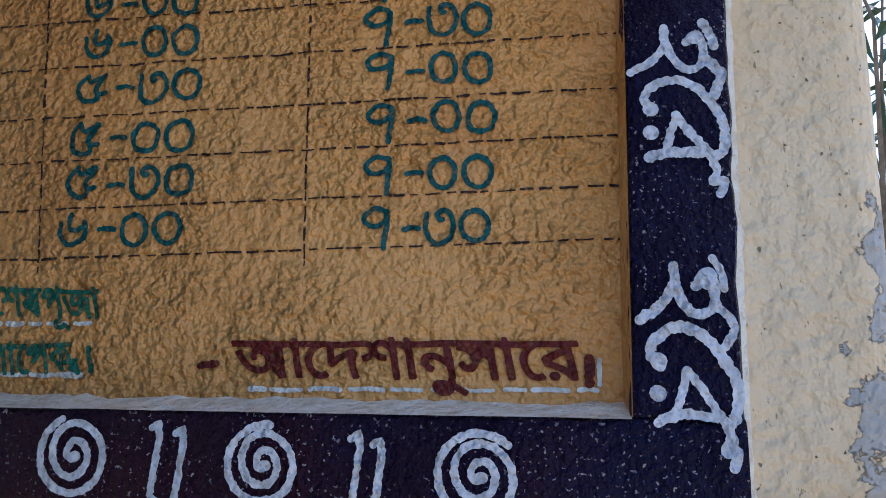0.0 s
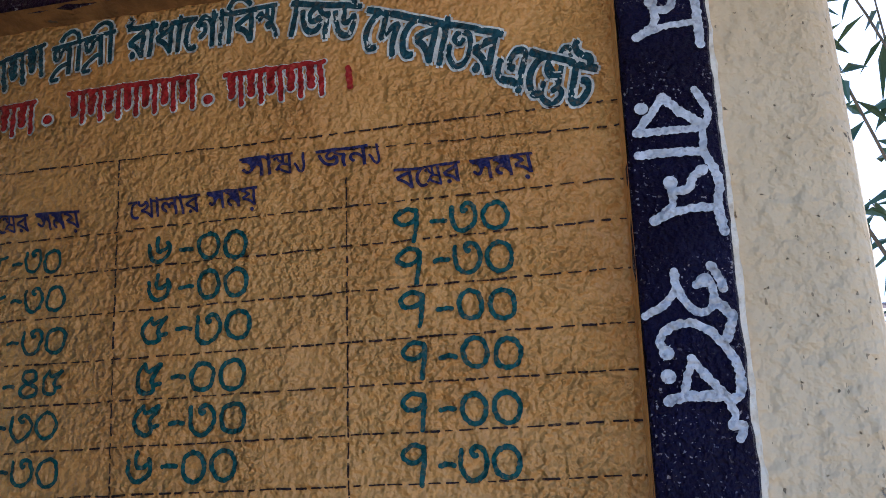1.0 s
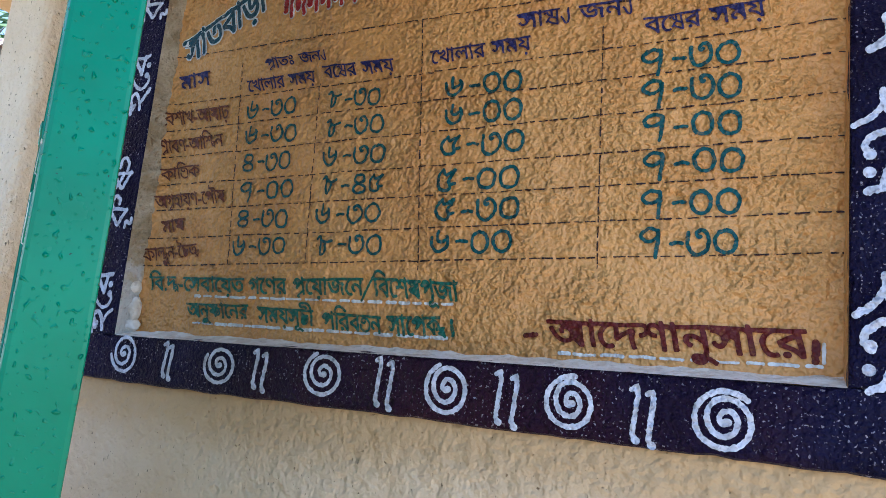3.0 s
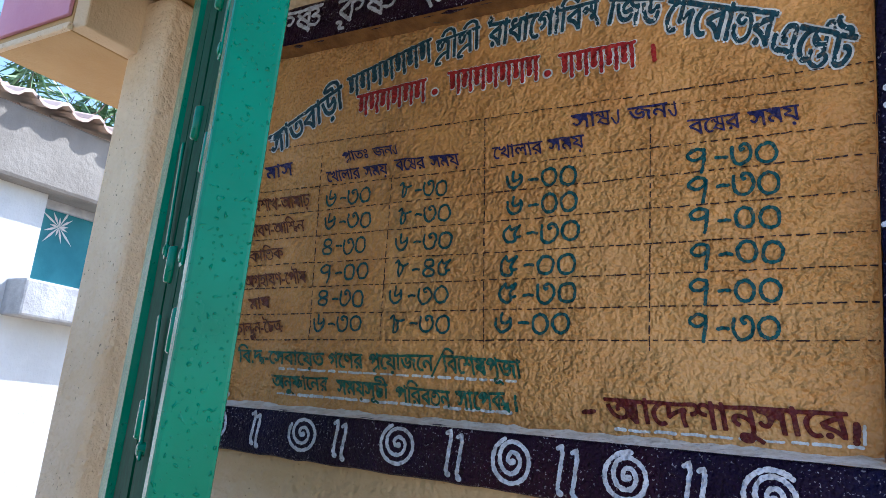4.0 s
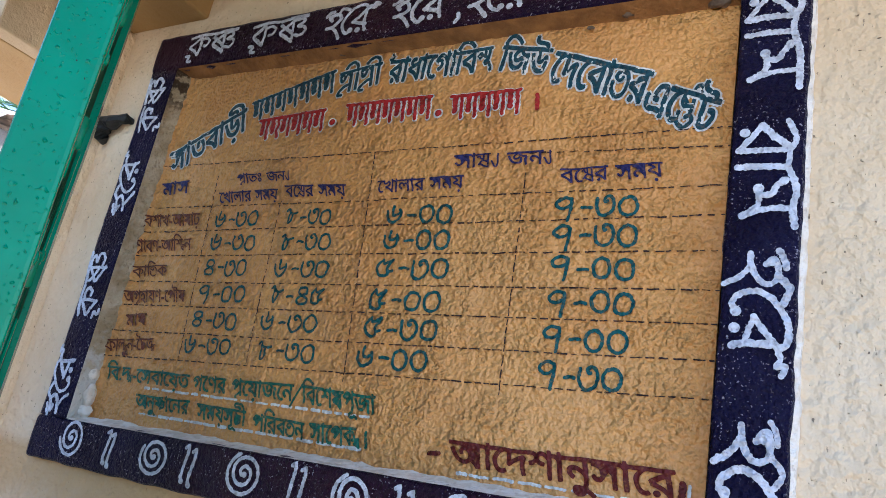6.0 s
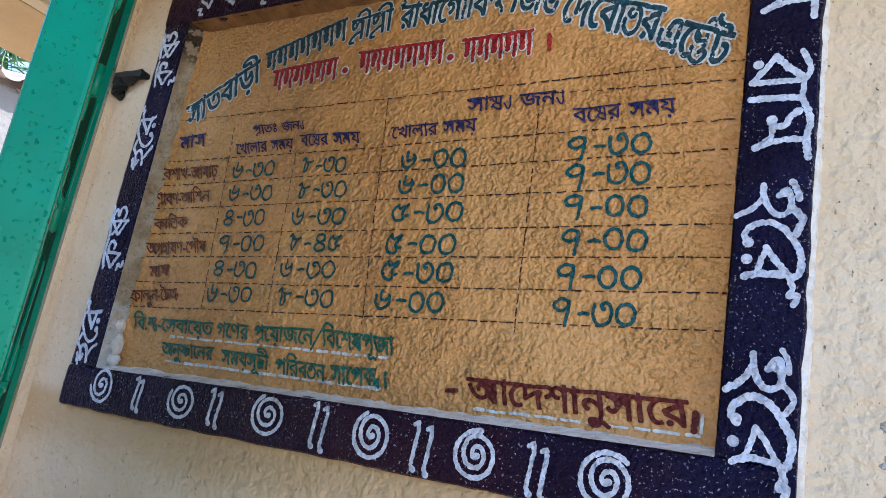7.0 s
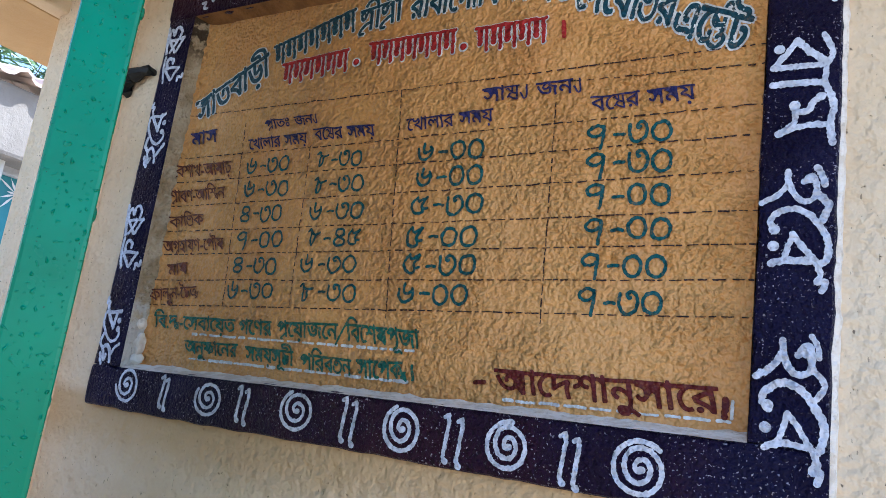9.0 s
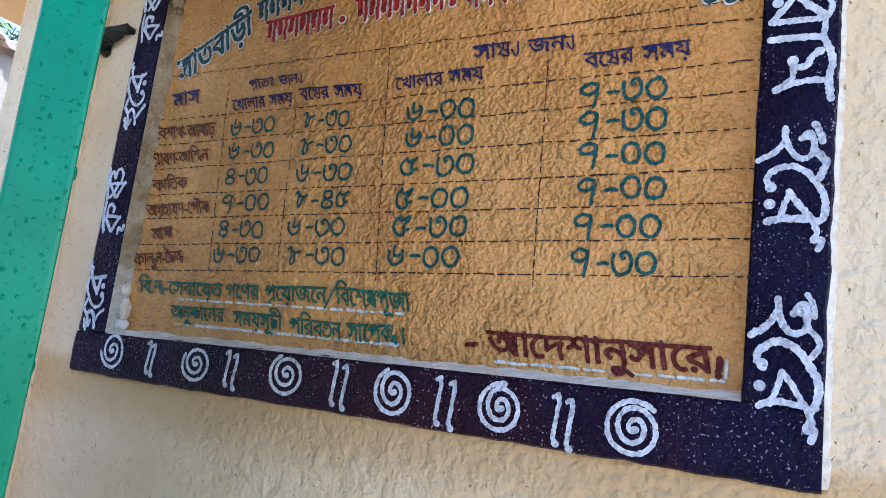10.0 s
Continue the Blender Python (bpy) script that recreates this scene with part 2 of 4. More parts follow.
LEAF_DARK = leaf_mat("dark_leaf", (0.02, 0.06, 0.035), (0.05, 0.11, 0.06))
LEAF_LIGHT = leaf_mat("light_leaf", (0.06, 0.14, 0.05), (0.16, 0.26, 0.12))
MUD_MAT = plain_plaster("dried_mud", (0.09, 0.06, 0.04), (0.17, 0.13, 0.10), 60, 0.006)
BARK = plain_plaster("bark", (0.10, 0.08, 0.06), (0.20, 0.16, 0.12), 20)
ROOF_FAR = plain_plaster("weathered_roof_tile", (0.30, 0.24, 0.27), (0.42, 0.36, 0.38), 9)


# ---- mesh helpers ----
def part(name, bm, material, parent=None, label="", smooth=False):
    me = bpy.data.meshes.new(name)
    bm.to_mesh(me)
    bm.free()
    if material:
        me.materials.append(material)
    if smooth:
        for p in me.polygons:
            p.use_smooth = True
    ob = new(name, me)
    if parent:
        ob.parent = parent
        ob.matrix_parent_inverse = parent.matrix_world.inverted()
    if label:
        ob["label"] = label
    return ob


def holder(name, at, label, category, group="", kind=""):
    ob = new(name)
    ob.location = at
    ob.empty_display_size = 0.05
    ob.matrix_world = Matrix.Translation(at)
    return tagged(ob, label, category, group, kind)


def box(bm, lo, hi, m=None, bevel=0.0, segments=2):
    made = bmesh.ops.create_cube(bm, size=1)["verts"]
    c = [(a + b) / 2 for a, b in zip(lo, hi)]
    s = [b - a for a, b in zip(lo, hi)]
    for v in made:
        v.co = Vector((v.co.x * s[0] + c[0], v.co.y * s[1] + c[1], v.co.z * s[2] + c[2]))
    if bevel:
        edges = list({e for v in made for e in v.link_edges})
        out = bmesh.ops.bevel(bm, geom=edges, offset=bevel, segments=segments, affect="EDGES", profile=0.5)
        made = list({v for f in out["faces"] for v in f.verts} | {v for v in made if v.is_valid})
    if m is not None:
        for v in made:
            v.co = m @ v.co
    return made


def boxes(*specs, bevel=0.0):
    bm = bmesh.new()
    for lo, hi in specs:
        box(bm, lo, hi, None, bevel)
    return bm


def tube(bm, points, radii, sides=8):
    rings = []
    for i, p in enumerate(points):
        p = Vector(p)
        d = (Vector(points[min(i + 1, len(points) - 1)]) - Vector(points[max(i - 1, 0)])).normalized()
        a = d.orthogonal().normalized()
        b = d.cross(a)
        r = radii[i] if isinstance(radii, (list, tuple)) else radii
        rings.append([bm.verts.new(p + r * (math.cos(k * math.tau / sides) * a + math.sin(k * math.tau / sides) * b)) for k in range(sides)])
    for r0, r1 in zip(rings, rings[1:]):
        for k in range(sides):
            bm.faces.new((r0[k], r0[(k + 1) % sides], r1[(k + 1) % sides], r1[k]))
    bm.faces.new(rings[0][::-1])
    bm.faces.new(rings[-1])


# ---- lettering ----
GLYPHS = {}


def turn_of(loop):
    return sum(a.x * b.y - b.x * a.y for a, b in zip(loop, loop[1:] + loop[:1]))


def glyph(char):
    """Flat shape of one character of the built-in font: vertices, faces and its advance."""
    if char not in GLYPHS:
        def mesh_of(body):
            data = bpy.data.curves.new("letter", "FONT")
            data.body, data.resolution_u, data.fill_mode = body, 3, "NONE"
            ob = bpy.data.objects.new("letter", data)
            scene.collection.objects.link(ob)
            me = bpy.data.meshes.new_from_object(ob.evaluated_get(bpy.context.evaluated_depsgraph_get()))
            out = ([v.co.xy for v in me.vertices], [tuple(e.vertices) for e in me.edges])
            bpy.data.objects.remove(ob)
            bpy.data.curves.remove(data)
            bpy.data.meshes.remove(me)
            return out
        verts, edges = mesh_of(char)
        beside = {}
        for a, b in edges:
            beside.setdefault(a, []).append(b)
            beside.setdefault(b, []).append(a)
        done, loops = set(), []
        for v in sorted(beside):
            if v in done:
                continue
            loop, cur = [v], v
            done.add(v)
            while True:
                ahead = sorted((w for w in beside[cur] if w not in done), key=lambda w: abs(w - cur))
                if not ahead:
                    break
                cur = ahead[0]
                loop.append(cur)
                done.add(cur)
            loops.append(loop)
        signs = [turn_of([verts[i] for i in loop]) for loop in loops]
        main = max(signs, key=abs)
        # short edges and points inside, so that the paint can follow the plaster
        fine, fine_loops = [], []
        for loop in loops:
            ids = []
            for a, b in zip(loop, loop[1:] + loop[:1]):
                n = max(1, math.ceil((verts[b] - verts[a]).length / 0.07))
                for k in range(n):
                    ids.append(len(fine))
                    fine.append(verts[a].lerp(verts[b], k / n))
            fine_loops.append(ids)
        xs, ys = [v.x for v in verts], [v.y for v in verts]
        for a in range(int((max(xs) - min(xs)) / 0.07) + 1):
            for b in range(int((max(ys) - min(ys)) / 0.07) + 1):
                fine.append(Vector((min(xs) + 0.07 * (a + 0.37 + 0.3 * (b % 2)), min(ys) + 0.07 * (b + 0.41))))
        out_v, _, out_f, _, _, source = delaunay_2d_cdt(fine, [], fine_loops, 1, 1e-5)
        faces = [tuple(f) for f, ids in zip(out_f, source) if not any(signs[k] * main < 0 for k in ids)]
        pair, alone = mesh_of(char + "ক")[0], mesh_of("ক")[0]
        GLYPHS[char] = ([v.copy() for v in out_v], faces, max(v.x for v in pair) - max(v.x for v in alone))
    return GLYPHS[char]


def brush_glyph(lines, advance, width=0.052):
    """A joined letter that the font lacks, drawn with the brush: strokes in em, its head line at 0.62."""
    verts, faces = [], []
    for line in lines.split(";"):
        rough = [tuple(float(v) for v in p.split(",")) for p in line.split()]
        pts = curve_through(rough, 4) if len(rough) > 2 else rough
        first = len(verts)
        for i, p in enumerate(pts):
            a, b = pts[max(i - 1, 0)], pts[min(i + 1, len(pts) - 1)]
            k = math.hypot(b[0] - a[0], b[1] - a[1]) or 1
            nx, ny = -(b[1] - a[1]) / k * width / 2, (b[0] - a[0]) / k * width / 2
            verts += [Vector((p[0] + nx, p[1] + ny)), Vector((p[0] - nx, p[1] - ny))]
            if i:
                n = first + 2 * i
                faces.append((n - 2, n - 1, n + 1, n))
    return verts, faces, advance


def curve_through(points, steps=5):
    """A smooth line through points."""
    out = []
    for i in range(len(points) - 1):
        p = [points[max(i - 1, 0)], points[i], points[i + 1], points[min(i + 2, len(points) - 1)]]
        for k in range(steps):
            t = k / steps
            out.append(tuple(0.5 * (2 * p[1][d] + (p[2][d] - p[0][d]) * t + (2 * p[0][d] - 5 * p[1][d] + 4 * p[2][d] - p[3][d]) * t * t + (3 * p[1][d] - p[0][d] - 3 * p[2][d] + p[3][d]) * t ** 3) for d in (0, 1)))
    return out + [points[-1]]


# Y: joined y; R: joined r under the letter before; S: shri; N: n with dh; H: n with d; T: sh with t; V: double t; M: moon dot
GLYPHS["Y"] = brush_glyph("0.03,0.30 0.09,0.20 0.13,0.08 0.20,0.02 0.27,0.08 0.29,0.25 0.29,0.62", 0.36)
GLYPHS["R"] = brush_glyph("-0.06,0.16 -0.20,0.12 -0.36,0.02 -0.44,-0.06 -0.34,-0.10", 0.0)
GLYPHS["S"] = brush_glyph("0.0,0.60 0.62,0.60;0.06,0.36 0.05,0.50 0.13,0.55 0.19,0.46 0.14,0.36 0.06,0.34;0.18,0.46 0.26,0.55 0.34,0.50;0.35,0.60 0.35,0.0;0.34,0.20 0.20,0.16 0.05,0.04 0.02,-0.06 0.14,-0.08;0.54,0.60 0.54,0.0;0.54,0.60 0.53,0.76 0.42,0.86 0.26,0.82 0.18,0.70", 0.66)
GLYPHS["N"] = brush_glyph("0.0,0.60 0.56,0.60;0.03,0.46 0.12,0.52 0.18,0.40 0.28,0.36;0.28,0.58 0.28,0.30;0.46,0.60 0.46,0.02;0.46,0.02 0.26,0.10 0.14,0.20 0.26,0.30 0.46,0.26;0.14,0.20 0.06,0.12", 0.58)
GLYPHS["H"] = brush_glyph("0.0,0.60 0.58,0.60;0.04,0.40 0.14,0.50 0.20,0.40 0.12,0.34;0.20,0.42 0.34,0.40 0.48,0.30;0.34,0.60 0.34,0.36;0.50,0.60 0.49,0.34 0.40,0.20 0.34,0.26 0.46,0.26 0.56,0.12 0.60,0.0", 0.60)
GLYPHS["T"] = brush_glyph("0.0,0.60 0.58,0.60;0.10,0.58 0.08,0.42 0.18,0.34 0.40,0.36;0.12,0.48 0.38,0.30;0.40,0.60 0.40,0.24;0.06,0.22 0.10,0.04 0.28,-0.04 0.46,0.02 0.50,0.14 0.40,0.20 0.30,0.14;0.30,0.60 0.38,0.76 0.52,0.78 0.56,0.68", 0.60)
GLYPHS["V"] = brush_glyph("0.0,0.60 0.56,0.60;0.44,0.50 0.22,0.52 0.12,0.40 0.26,0.34 0.34,0.42;0.44,0.50 0.52,0.34 0.46,0.10 0.24,0.02 0.06,0.14 0.04,0.30", 0.58)
GLYPHS["M"] = brush_glyph("0.02,0.74 0.06,0.66 0.14,0.66 0.18,0.76;0.10,0.80 0.12,0.82", 0.10)


def word_shape(text):
    """Letters of a word in visual order. {a|b} sets b small under a; a space parts words."""
    verts, faces, x = [], [], 0.0

    def put(char, scale=1.0, dx=0.0, dy=0.0):
        v, f, adv = glyph(char)
        n = len(verts)
        verts.extend((x + dx + p.x * scale, dy + p.y * scale) for p in v)
        faces.extend(tuple(n + i for i in face) for face in f)
        return adv * scale

    i = 0
    while i < len(text):
        c = text[i]
        if c == "{":
            a, b = text[i + 1:text.index("}", i)].split("|")
            w = put(a, 0.92, 0.0, 0.05)
            w2 = put(b, 0.55, w - 0.16, 0.10 if a == "ষ" else -0.04)
            x += w - 0.16 + max(w2, 0.16)
            i = text.index("}", i) + 1
            continue
        if c == " ":
            x += 0.34
        else:
            x += put(c) * 0.975
        i += 1
    return verts, faces


def lettering(text, start, end, drop, y, material, parent, weight=0.012, fit_box=False, outline=None, label="", jitter=0.0):
    """Paint a text on a plane facing -y: start and end of its head line, (x, z), and drop, the way from head line to foot."""
    made = []
    base, base_faces = word_shape(text)
    for ink, w, lift in ([(outline, weight + 0.035, 0.0)] if outline else []) + [(material, weight, 0.0012)]:
        verts, faces = base, base_faces
        x0, x1 = min(v[0] for v in base), max(v[0] for v in base)
        top, foot = (max(v[1] for v in base), min(v[1] for v in base)) if fit_box else (0.622, 0.0)
        # the brush widens every stroke: the outline is laid down in a ring of small shifts, each a hair nearer
        size = math.hypot(*drop) / (top - foot)
        coords, polys = [], []
        flat = []
        for vx, vy in verts:
            u, d = (vx - x0) / (x1 - x0), (top - vy) / (top - foot)
            px = start[0] + u * (end[0] - start[0]) + d * drop[0]
            pz = start[1] + u * (end[1] - start[1]) + d * drop[1]
            px += noise.noise(Vector((px * 45, pz * 45, 3.0))) * 0.0012 + noise.noise(Vector((px * 160, pz * 160, 9.0))) * 0.0004
            pz += noise.noise(Vector((px * 45, 7.0, pz * 45))) * 0.0012
            flat.append((px, pz, ground_y(px, pz) if y == 0.0 else y))
        ring = [(0, 0)] + [(w * size * math.cos(k * math.tau / 6), w * size * math.sin(k * math.tau / 6)) for k in range(6)]
        for k, (sx, sz) in enumerate(ring):
            n = len(coords)
            coords.extend((px + sx, py - 0.0015 - lift * 0.6 - 0.00005 * k, pz + sz) for px, pz, py in flat)
            polys.extend(tuple(n + i for i in f) for f in faces)
        me = bpy.data.meshes.new("lettering")
        me.from_pydata(coords, [], polys)
        me.materials.append(ink)
        if sum(p.normal.y * p.area for p in me.polygons) > 0:
            me.flip_normals()
        ob = new("lettering" if ink is material else "letter_outline", me)
        ob.parent = parent
        ob.matrix_parent_inverse = parent.matrix_world.inverted()
        made.append(ob)
    return made


def stroke(bm, points, width, y):
    """A brush stroke through points (x, z): a ribbon with ragged sides and round ends, laid on the plaster where y is -0.01 or more."""
    dense = []
    for a, b in zip(points, points[1:]):
        n = max(1, math.ceil(math.hypot(b[0] - a[0], b[1] - a[1]) / 0.0015))
        dense.extend((a[0] + (b[0] - a[0]) * k / n, a[1] + (b[1] - a[1]) * k / n) for k in range(n))
    dense.append(points[-1])
    n = len(dense)
    rows = []

    def place(x, z, k):
        return (x, (ground_y(x, z) if y > -0.01 else 0.0) + y - 0.0004 * k, z)
    for i, p in enumerate(dense):
        a, b = dense[max(i - 1, 0)], dense[min(i + 1, n - 1)]
        dx, dz = b[0] - a[0], b[1] - a[1]
        k = math.hypot(dx, dz) or 1
        nx, nz = -dz / k, dx / k
        w0 = width / 2 * (1 + 0.34 * noise.noise(Vector((p[0] * 190, p[1] * 190, 2))) + 0.30 * noise.noise(Vector((p[0] * 370, p[1] * 370, 22))) + 0.15 * noise.noise(Vector((p[0] * 60, p[1] * 60, 7))))
        w1 = width / 2 * (1 + 0.34 * noise.noise(Vector((p[0] * 190, p[1] * 190, 12))) + 0.30 * noise.noise(Vector((p[0] * 370, p[1] * 370, 32))) + 0.15 * noise.noise(Vector((p[0] * 60, p[1] * 60, 17))))
        rows.append([bm.verts.new(place(p[0] + nx * t, p[1] + nz * t, i / n)) for t in (w0, w0 * 0.33, -w1 * 0.33, -w1)])
    made = []
    for r0, r1 in zip(rows, rows[1:]):
        for k in range(3):
            made.append(bm.faces.new((r0[k], r1[k], r1[k + 1], r0[k + 1])))
    for q, p in enumerate((points[0], points[-1])):
        rim = [bm.verts.new(place(p[0] + width / 2 * math.cos(t * math.tau / 10), p[1] + width / 2 * math.sin(t * math.tau / 10), 1.2 + 0.3 * q)) for t in range(10)]
        hub = bm.verts.new(place(p[0], p[1], 1.2 + 0.3 * q))
        made.extend(bm.faces.new((hub, rim[t], rim[(t + 1) % 10])) for t in range(10))
    for f in made:
        f.normal_update()
        if f.normal.y > 0:
            f.normal_flip()


def word_bars(start, end, drop, material, outline, parent, letters):
    """A word kept as plain bars: a head bar, and for each letter a broad short bar beside a thin long one."""
    pitch = math.hypot(end[0] - start[0], end[1] - start[1]) / letters
    for ink, grow, lift in ((outline, 0.0034, 0.0), (material, 0.0, 0.0012)):
        bm = bmesh.new()
        stroke(bm, [start, end], 0.0060 + grow, -0.0006 - lift)
        for i in range(letters):
            for share, long, width in ((0.32, 0.66, 0.40 * pitch), (0.80, 1.0, 0.0062)):
                u = (i + share) / letters
                p = (start[0] + u * (end[0] - start[0]) + 0.08 * drop[0], start[1] + u * (end[1] - start[1]) + 0.08 * drop[1])
                stroke(bm, [p, (p[0] + drop[0] * long * 0.92, p[1] + drop[1] * long * 0.92)], width + grow, -0.0006 - lift)
        part("word_bar", bm, ink, parent)


# ---- structure ----
SETTING = dict(kind="structure")
FACE = -0.018  # face of the plastered pier


def pier():
    """The plastered pier that carries the board, open behind the board's ground."""
    bm = bmesh.new()
    # plan of the right flank, its outer corner well rounded
    def flank(x_in, x_out, y0, y1, z0, z1, r, seg=6):
        s = 1 if x_out > x_in else -1
        plan = [(x_in, y0)]
        for cx, cy, a0 in ((x_out - s * r, y0 + r, -90), (x_out - s * r, y1 - r, 0)):
            for k in range(seg + 1):
                a = radians(a0 + 90 * k / seg)
                plan.append((cx + s * r * math.cos(a), cy + r * math.sin(a)))
        plan.append((x_in, y1))
        lo = [bm.verts.new((x, y, z0)) for x, y in plan]
        hi = [bm.verts.new((x, y, z1)) for x, y in plan]
        for i in range(len(plan)):
            j = (i + 1) % len(plan)
            f = (lo[i], lo[j], hi[j], hi[i])
            bm.faces.new(f if s > 0 else f[::-1])
        bm.faces.new(lo[::-1] if s > 0 else lo)
        bm.faces.new(hi if s > 0 else hi[::-1])
    flank(0.34, 0.492, FACE, 0.24, 0.0, 2.385, 0.035)
    box(bm, (-1.02, FACE, 0.0), (0.34, 0.24, 1.41))
    box(bm, (-1.02, FACE, 2.215), (0.34, 0.24, 2.385))
    box(bm, (-1.02, FACE, 1.41), (-0.825, 0.24, 2.215))
    box(bm, (-0.825, 0.05, 1.41), (0.34, 0.24, 2.215))
    bmesh.ops.recalc_face_normals(bm, faces=bm.faces)
    return tagged(part("wall_north", bm, CREAM), "cream plastered pier with peeling patches of grey cement", "wall", **SETTING)


pier()
bm = bmesh.new()
box(bm, (-1.130, -0.132, 0.0), (-1.0, 0.24, 2.30), None, 0.022, 4)
tagged(part("pilaster", bm, CREAM_PLAIN, smooth=False), "cream plastered jamb of the gateway with rounded corners", "pilaster", **SETTING)
tagged(part("ceiling", boxes(((-0.78, -0.62, 2.385), (0.75, 0.55, 2.50))), SOFFIT), "tan plastered porch ceiling", "ceiling", **SETTING)
tagged(part("ceiling_beam", boxes(((-1.083, -0.62, 2.30), (-0.78, 0.55, 2.50)), bevel=0.006), OCHRE_BEAM), "dark ochre plastered beam under the porch ceiling", "beam", **SETTING)
tagged(part("lintel", boxes(((-1.134, -0.256, 2.17), (-1.084, 0.55, 2.50)), bevel=0.004), SOFFIT), "tan plastered lintel over the gateway", "lintel", **SETTING)
tagged(part("sunshade", boxes(((-1.425, -0.256, 2.17), (-1.136, 0.55, 2.50)), bevel=0.003), BROWN), "ochre-tan plastered sunshade slab outside the gateway", "sunshade", **SETTING)
tagged(part("trim", boxes(((-1.425, -0.270, 2.166), (-1.122, -0.257, 2.182)), bevel=0.004), CREAM_PLAIN), "cream drip moulding along the sunshade", "trim", **SETTING)
tagged(part("fascia", boxes(((-1.425, -0.266, 2.204), (-1.140, -0.257, 2.50)), bevel=0.002), PINK), "pink-painted front band of the sunshade", "fascia", **SETTING)
tagged(part("floor", boxes(((-1.3, -1.5, -0.02), (0.75, 0.55, 0.04))), FLOOR_MAT), "pale cement porch floor", "floor", **SETTING)
tagged(part("ground", boxes(((-400, -400, -0.3), (400, 400, -0.03))), EARTH), "bare sandy swept yard", "ground", **SETTING)

# added out of view to hold back low light and darken reflections
tagged(part("light_block_wall", boxes(((-7.0, -2.6, -0.03), (0.15, -2.4, 1.9))), DULL), "unseen dark wall added to block light from the south", "wall", **SETTING)

# ---- the notice board ----
board = holder("notice_board", (-0.24, 0.0, 1.375), "hand-painted ochre timetable board with navy border in plastered wall", "notice board")
IN = ((-0.795, 1.456), (0.286, 1.464), (0.288, 2.160), (-0.800, 2.170))
OUT = ((-0.877, 1.380), (0.368, 1.378), (0.374, 2.258), (-0.882, 2.257))
RELIEF = -0.034


def ground_y(x, z):
    """Where the thrown plaster of the board's ground stands, with its lumps and pits."""
    lumps = noise.noise(Vector((x * 62, 1.0, z * 70)))
    small = noise.noise(Vector((x * 135, 5.0, z * 145)))
    patchy = 0.75 + 0.5 * noise.noise(Vector((x * 7, 3.0, z * 7)))
    d = max(0.0, min(x - IN[0][0], 0.05))
    curl = 0.008 * ((0.03 - d) / 0.03) ** 2 if d < 0.03 else 0.0
    return -curl - patchy * (0.0024 * lumps + 0.0015 * small)


def ground_panel():
    nx, nz = 560, 372
    x0, x1, z0, z1 = -0.822, 0.335, 1.415, 2.21
    coords = []
    for j in range(nz + 1):
        z = z0 + (z1 - z0) * j / nz
        for i in range(nx + 1):
            x = x0 + (x1 - x0) * i / nx
            coords.append((x, ground_y(x, z), z))
    w = nx + 1
    polys = [(j * w + i, j * w + i + 1, (j + 1) * w + i + 1, (j + 1) * w + i) for j in range(nz) for i in range(nx)]
    me = bpy.data.meshes.new("painted_panel")
    me.from_pydata(coords, [], polys)
    me.materials.append(OCHRE)
    me.polygons.foreach_set("use_smooth", [True] * len(polys))
    ob = new("painted_panel", me)
    ob.parent = board
    ob.matrix_parent_inverse = board.matrix_world.inverted()
    ob["label"] = "rough ochre-painted plaster"
    return ob


ground_panel()


def border_bar(a_out, b_out, a_in, b_in, name, steps=60):
    """One side of the raised border: outer and inner edge lines, (x, z), with worn, rounded arrises."""
    bm = bmesh.new()
    rings = []
    for i in range(steps + 1):
        u = i / steps
        o = Vector((a_out[0] + u * (b_out[0] - a_out[0]), a_out[1] + u * (b_out[1] - a_out[1])))
        n = Vector((a_in[0] + u * (b_in[0] - a_in[0]), a_in[1] + u * (b_in[1] - a_in[1])))
        w = (n - o).normalized()
        jo = 0.0026 * noise.noise(Vector((o.x * 22, o.y * 22, 1))) + 0.0016 * noise.noise(Vector((o.x * 90, o.y * 90, 4)))
        ji = 0.0026 * noise.noise(Vector((n.x * 22, n.y * 22, 5))) + 0.0016 * noise.noise(Vector((n.x * 90, n.y * 90, 8)))
        o, n = o + w * jo, n + w * ji
        section = ((o, 0.0, 0.02), (o, 0.0, RELIEF + 0.007), (o, 0.0025, RELIEF + 0.002), (o, 0.008, RELIEF), (o.lerp(n, 0.5), 0, RELIEF - 0.001), (n, -0.007, RELIEF), (n, -0.002, RELIEF + 0.002), (n, 0.0, RELIEF + 0.007), (n, 0.0, 0.02))
        rings.append([bm.verts.new((p.x + w.x * k, y, p.y + w.y * k)) for p, k, y in section])
    for r0, r1 in zip(rings, rings[1:]):
        for k in range(len(r0) - 1):
            bm.faces.new((r0[k], r0[k + 1], r1[k + 1], r1[k]))
    bm.faces.new(rings[0])
    bm.faces.new(rings[-1][::-1])
    bmesh.ops.recalc_face_normals(bm, faces=bm.faces)
    return part(name, bm, NAVY, board, smooth=True)


def inset(p, q, k):
    return (p[0] + (q[0] - p[0]) * k, p[1] + (q[1] - p[1]) * k)


border_bar(OUT[3], OUT[2], (OUT[3][0], IN[3][1]), (OUT[2][0], IN[2][1]), "border")
border_bar(OUT[0], OUT[1], (OUT[0][0], IN[0][1]), (OUT[1][0], IN[1][1]), "border")
border_bar((OUT[0][0], IN[0][1]), (OUT[3][0], IN[3][1]), IN[0], IN[3], "border")
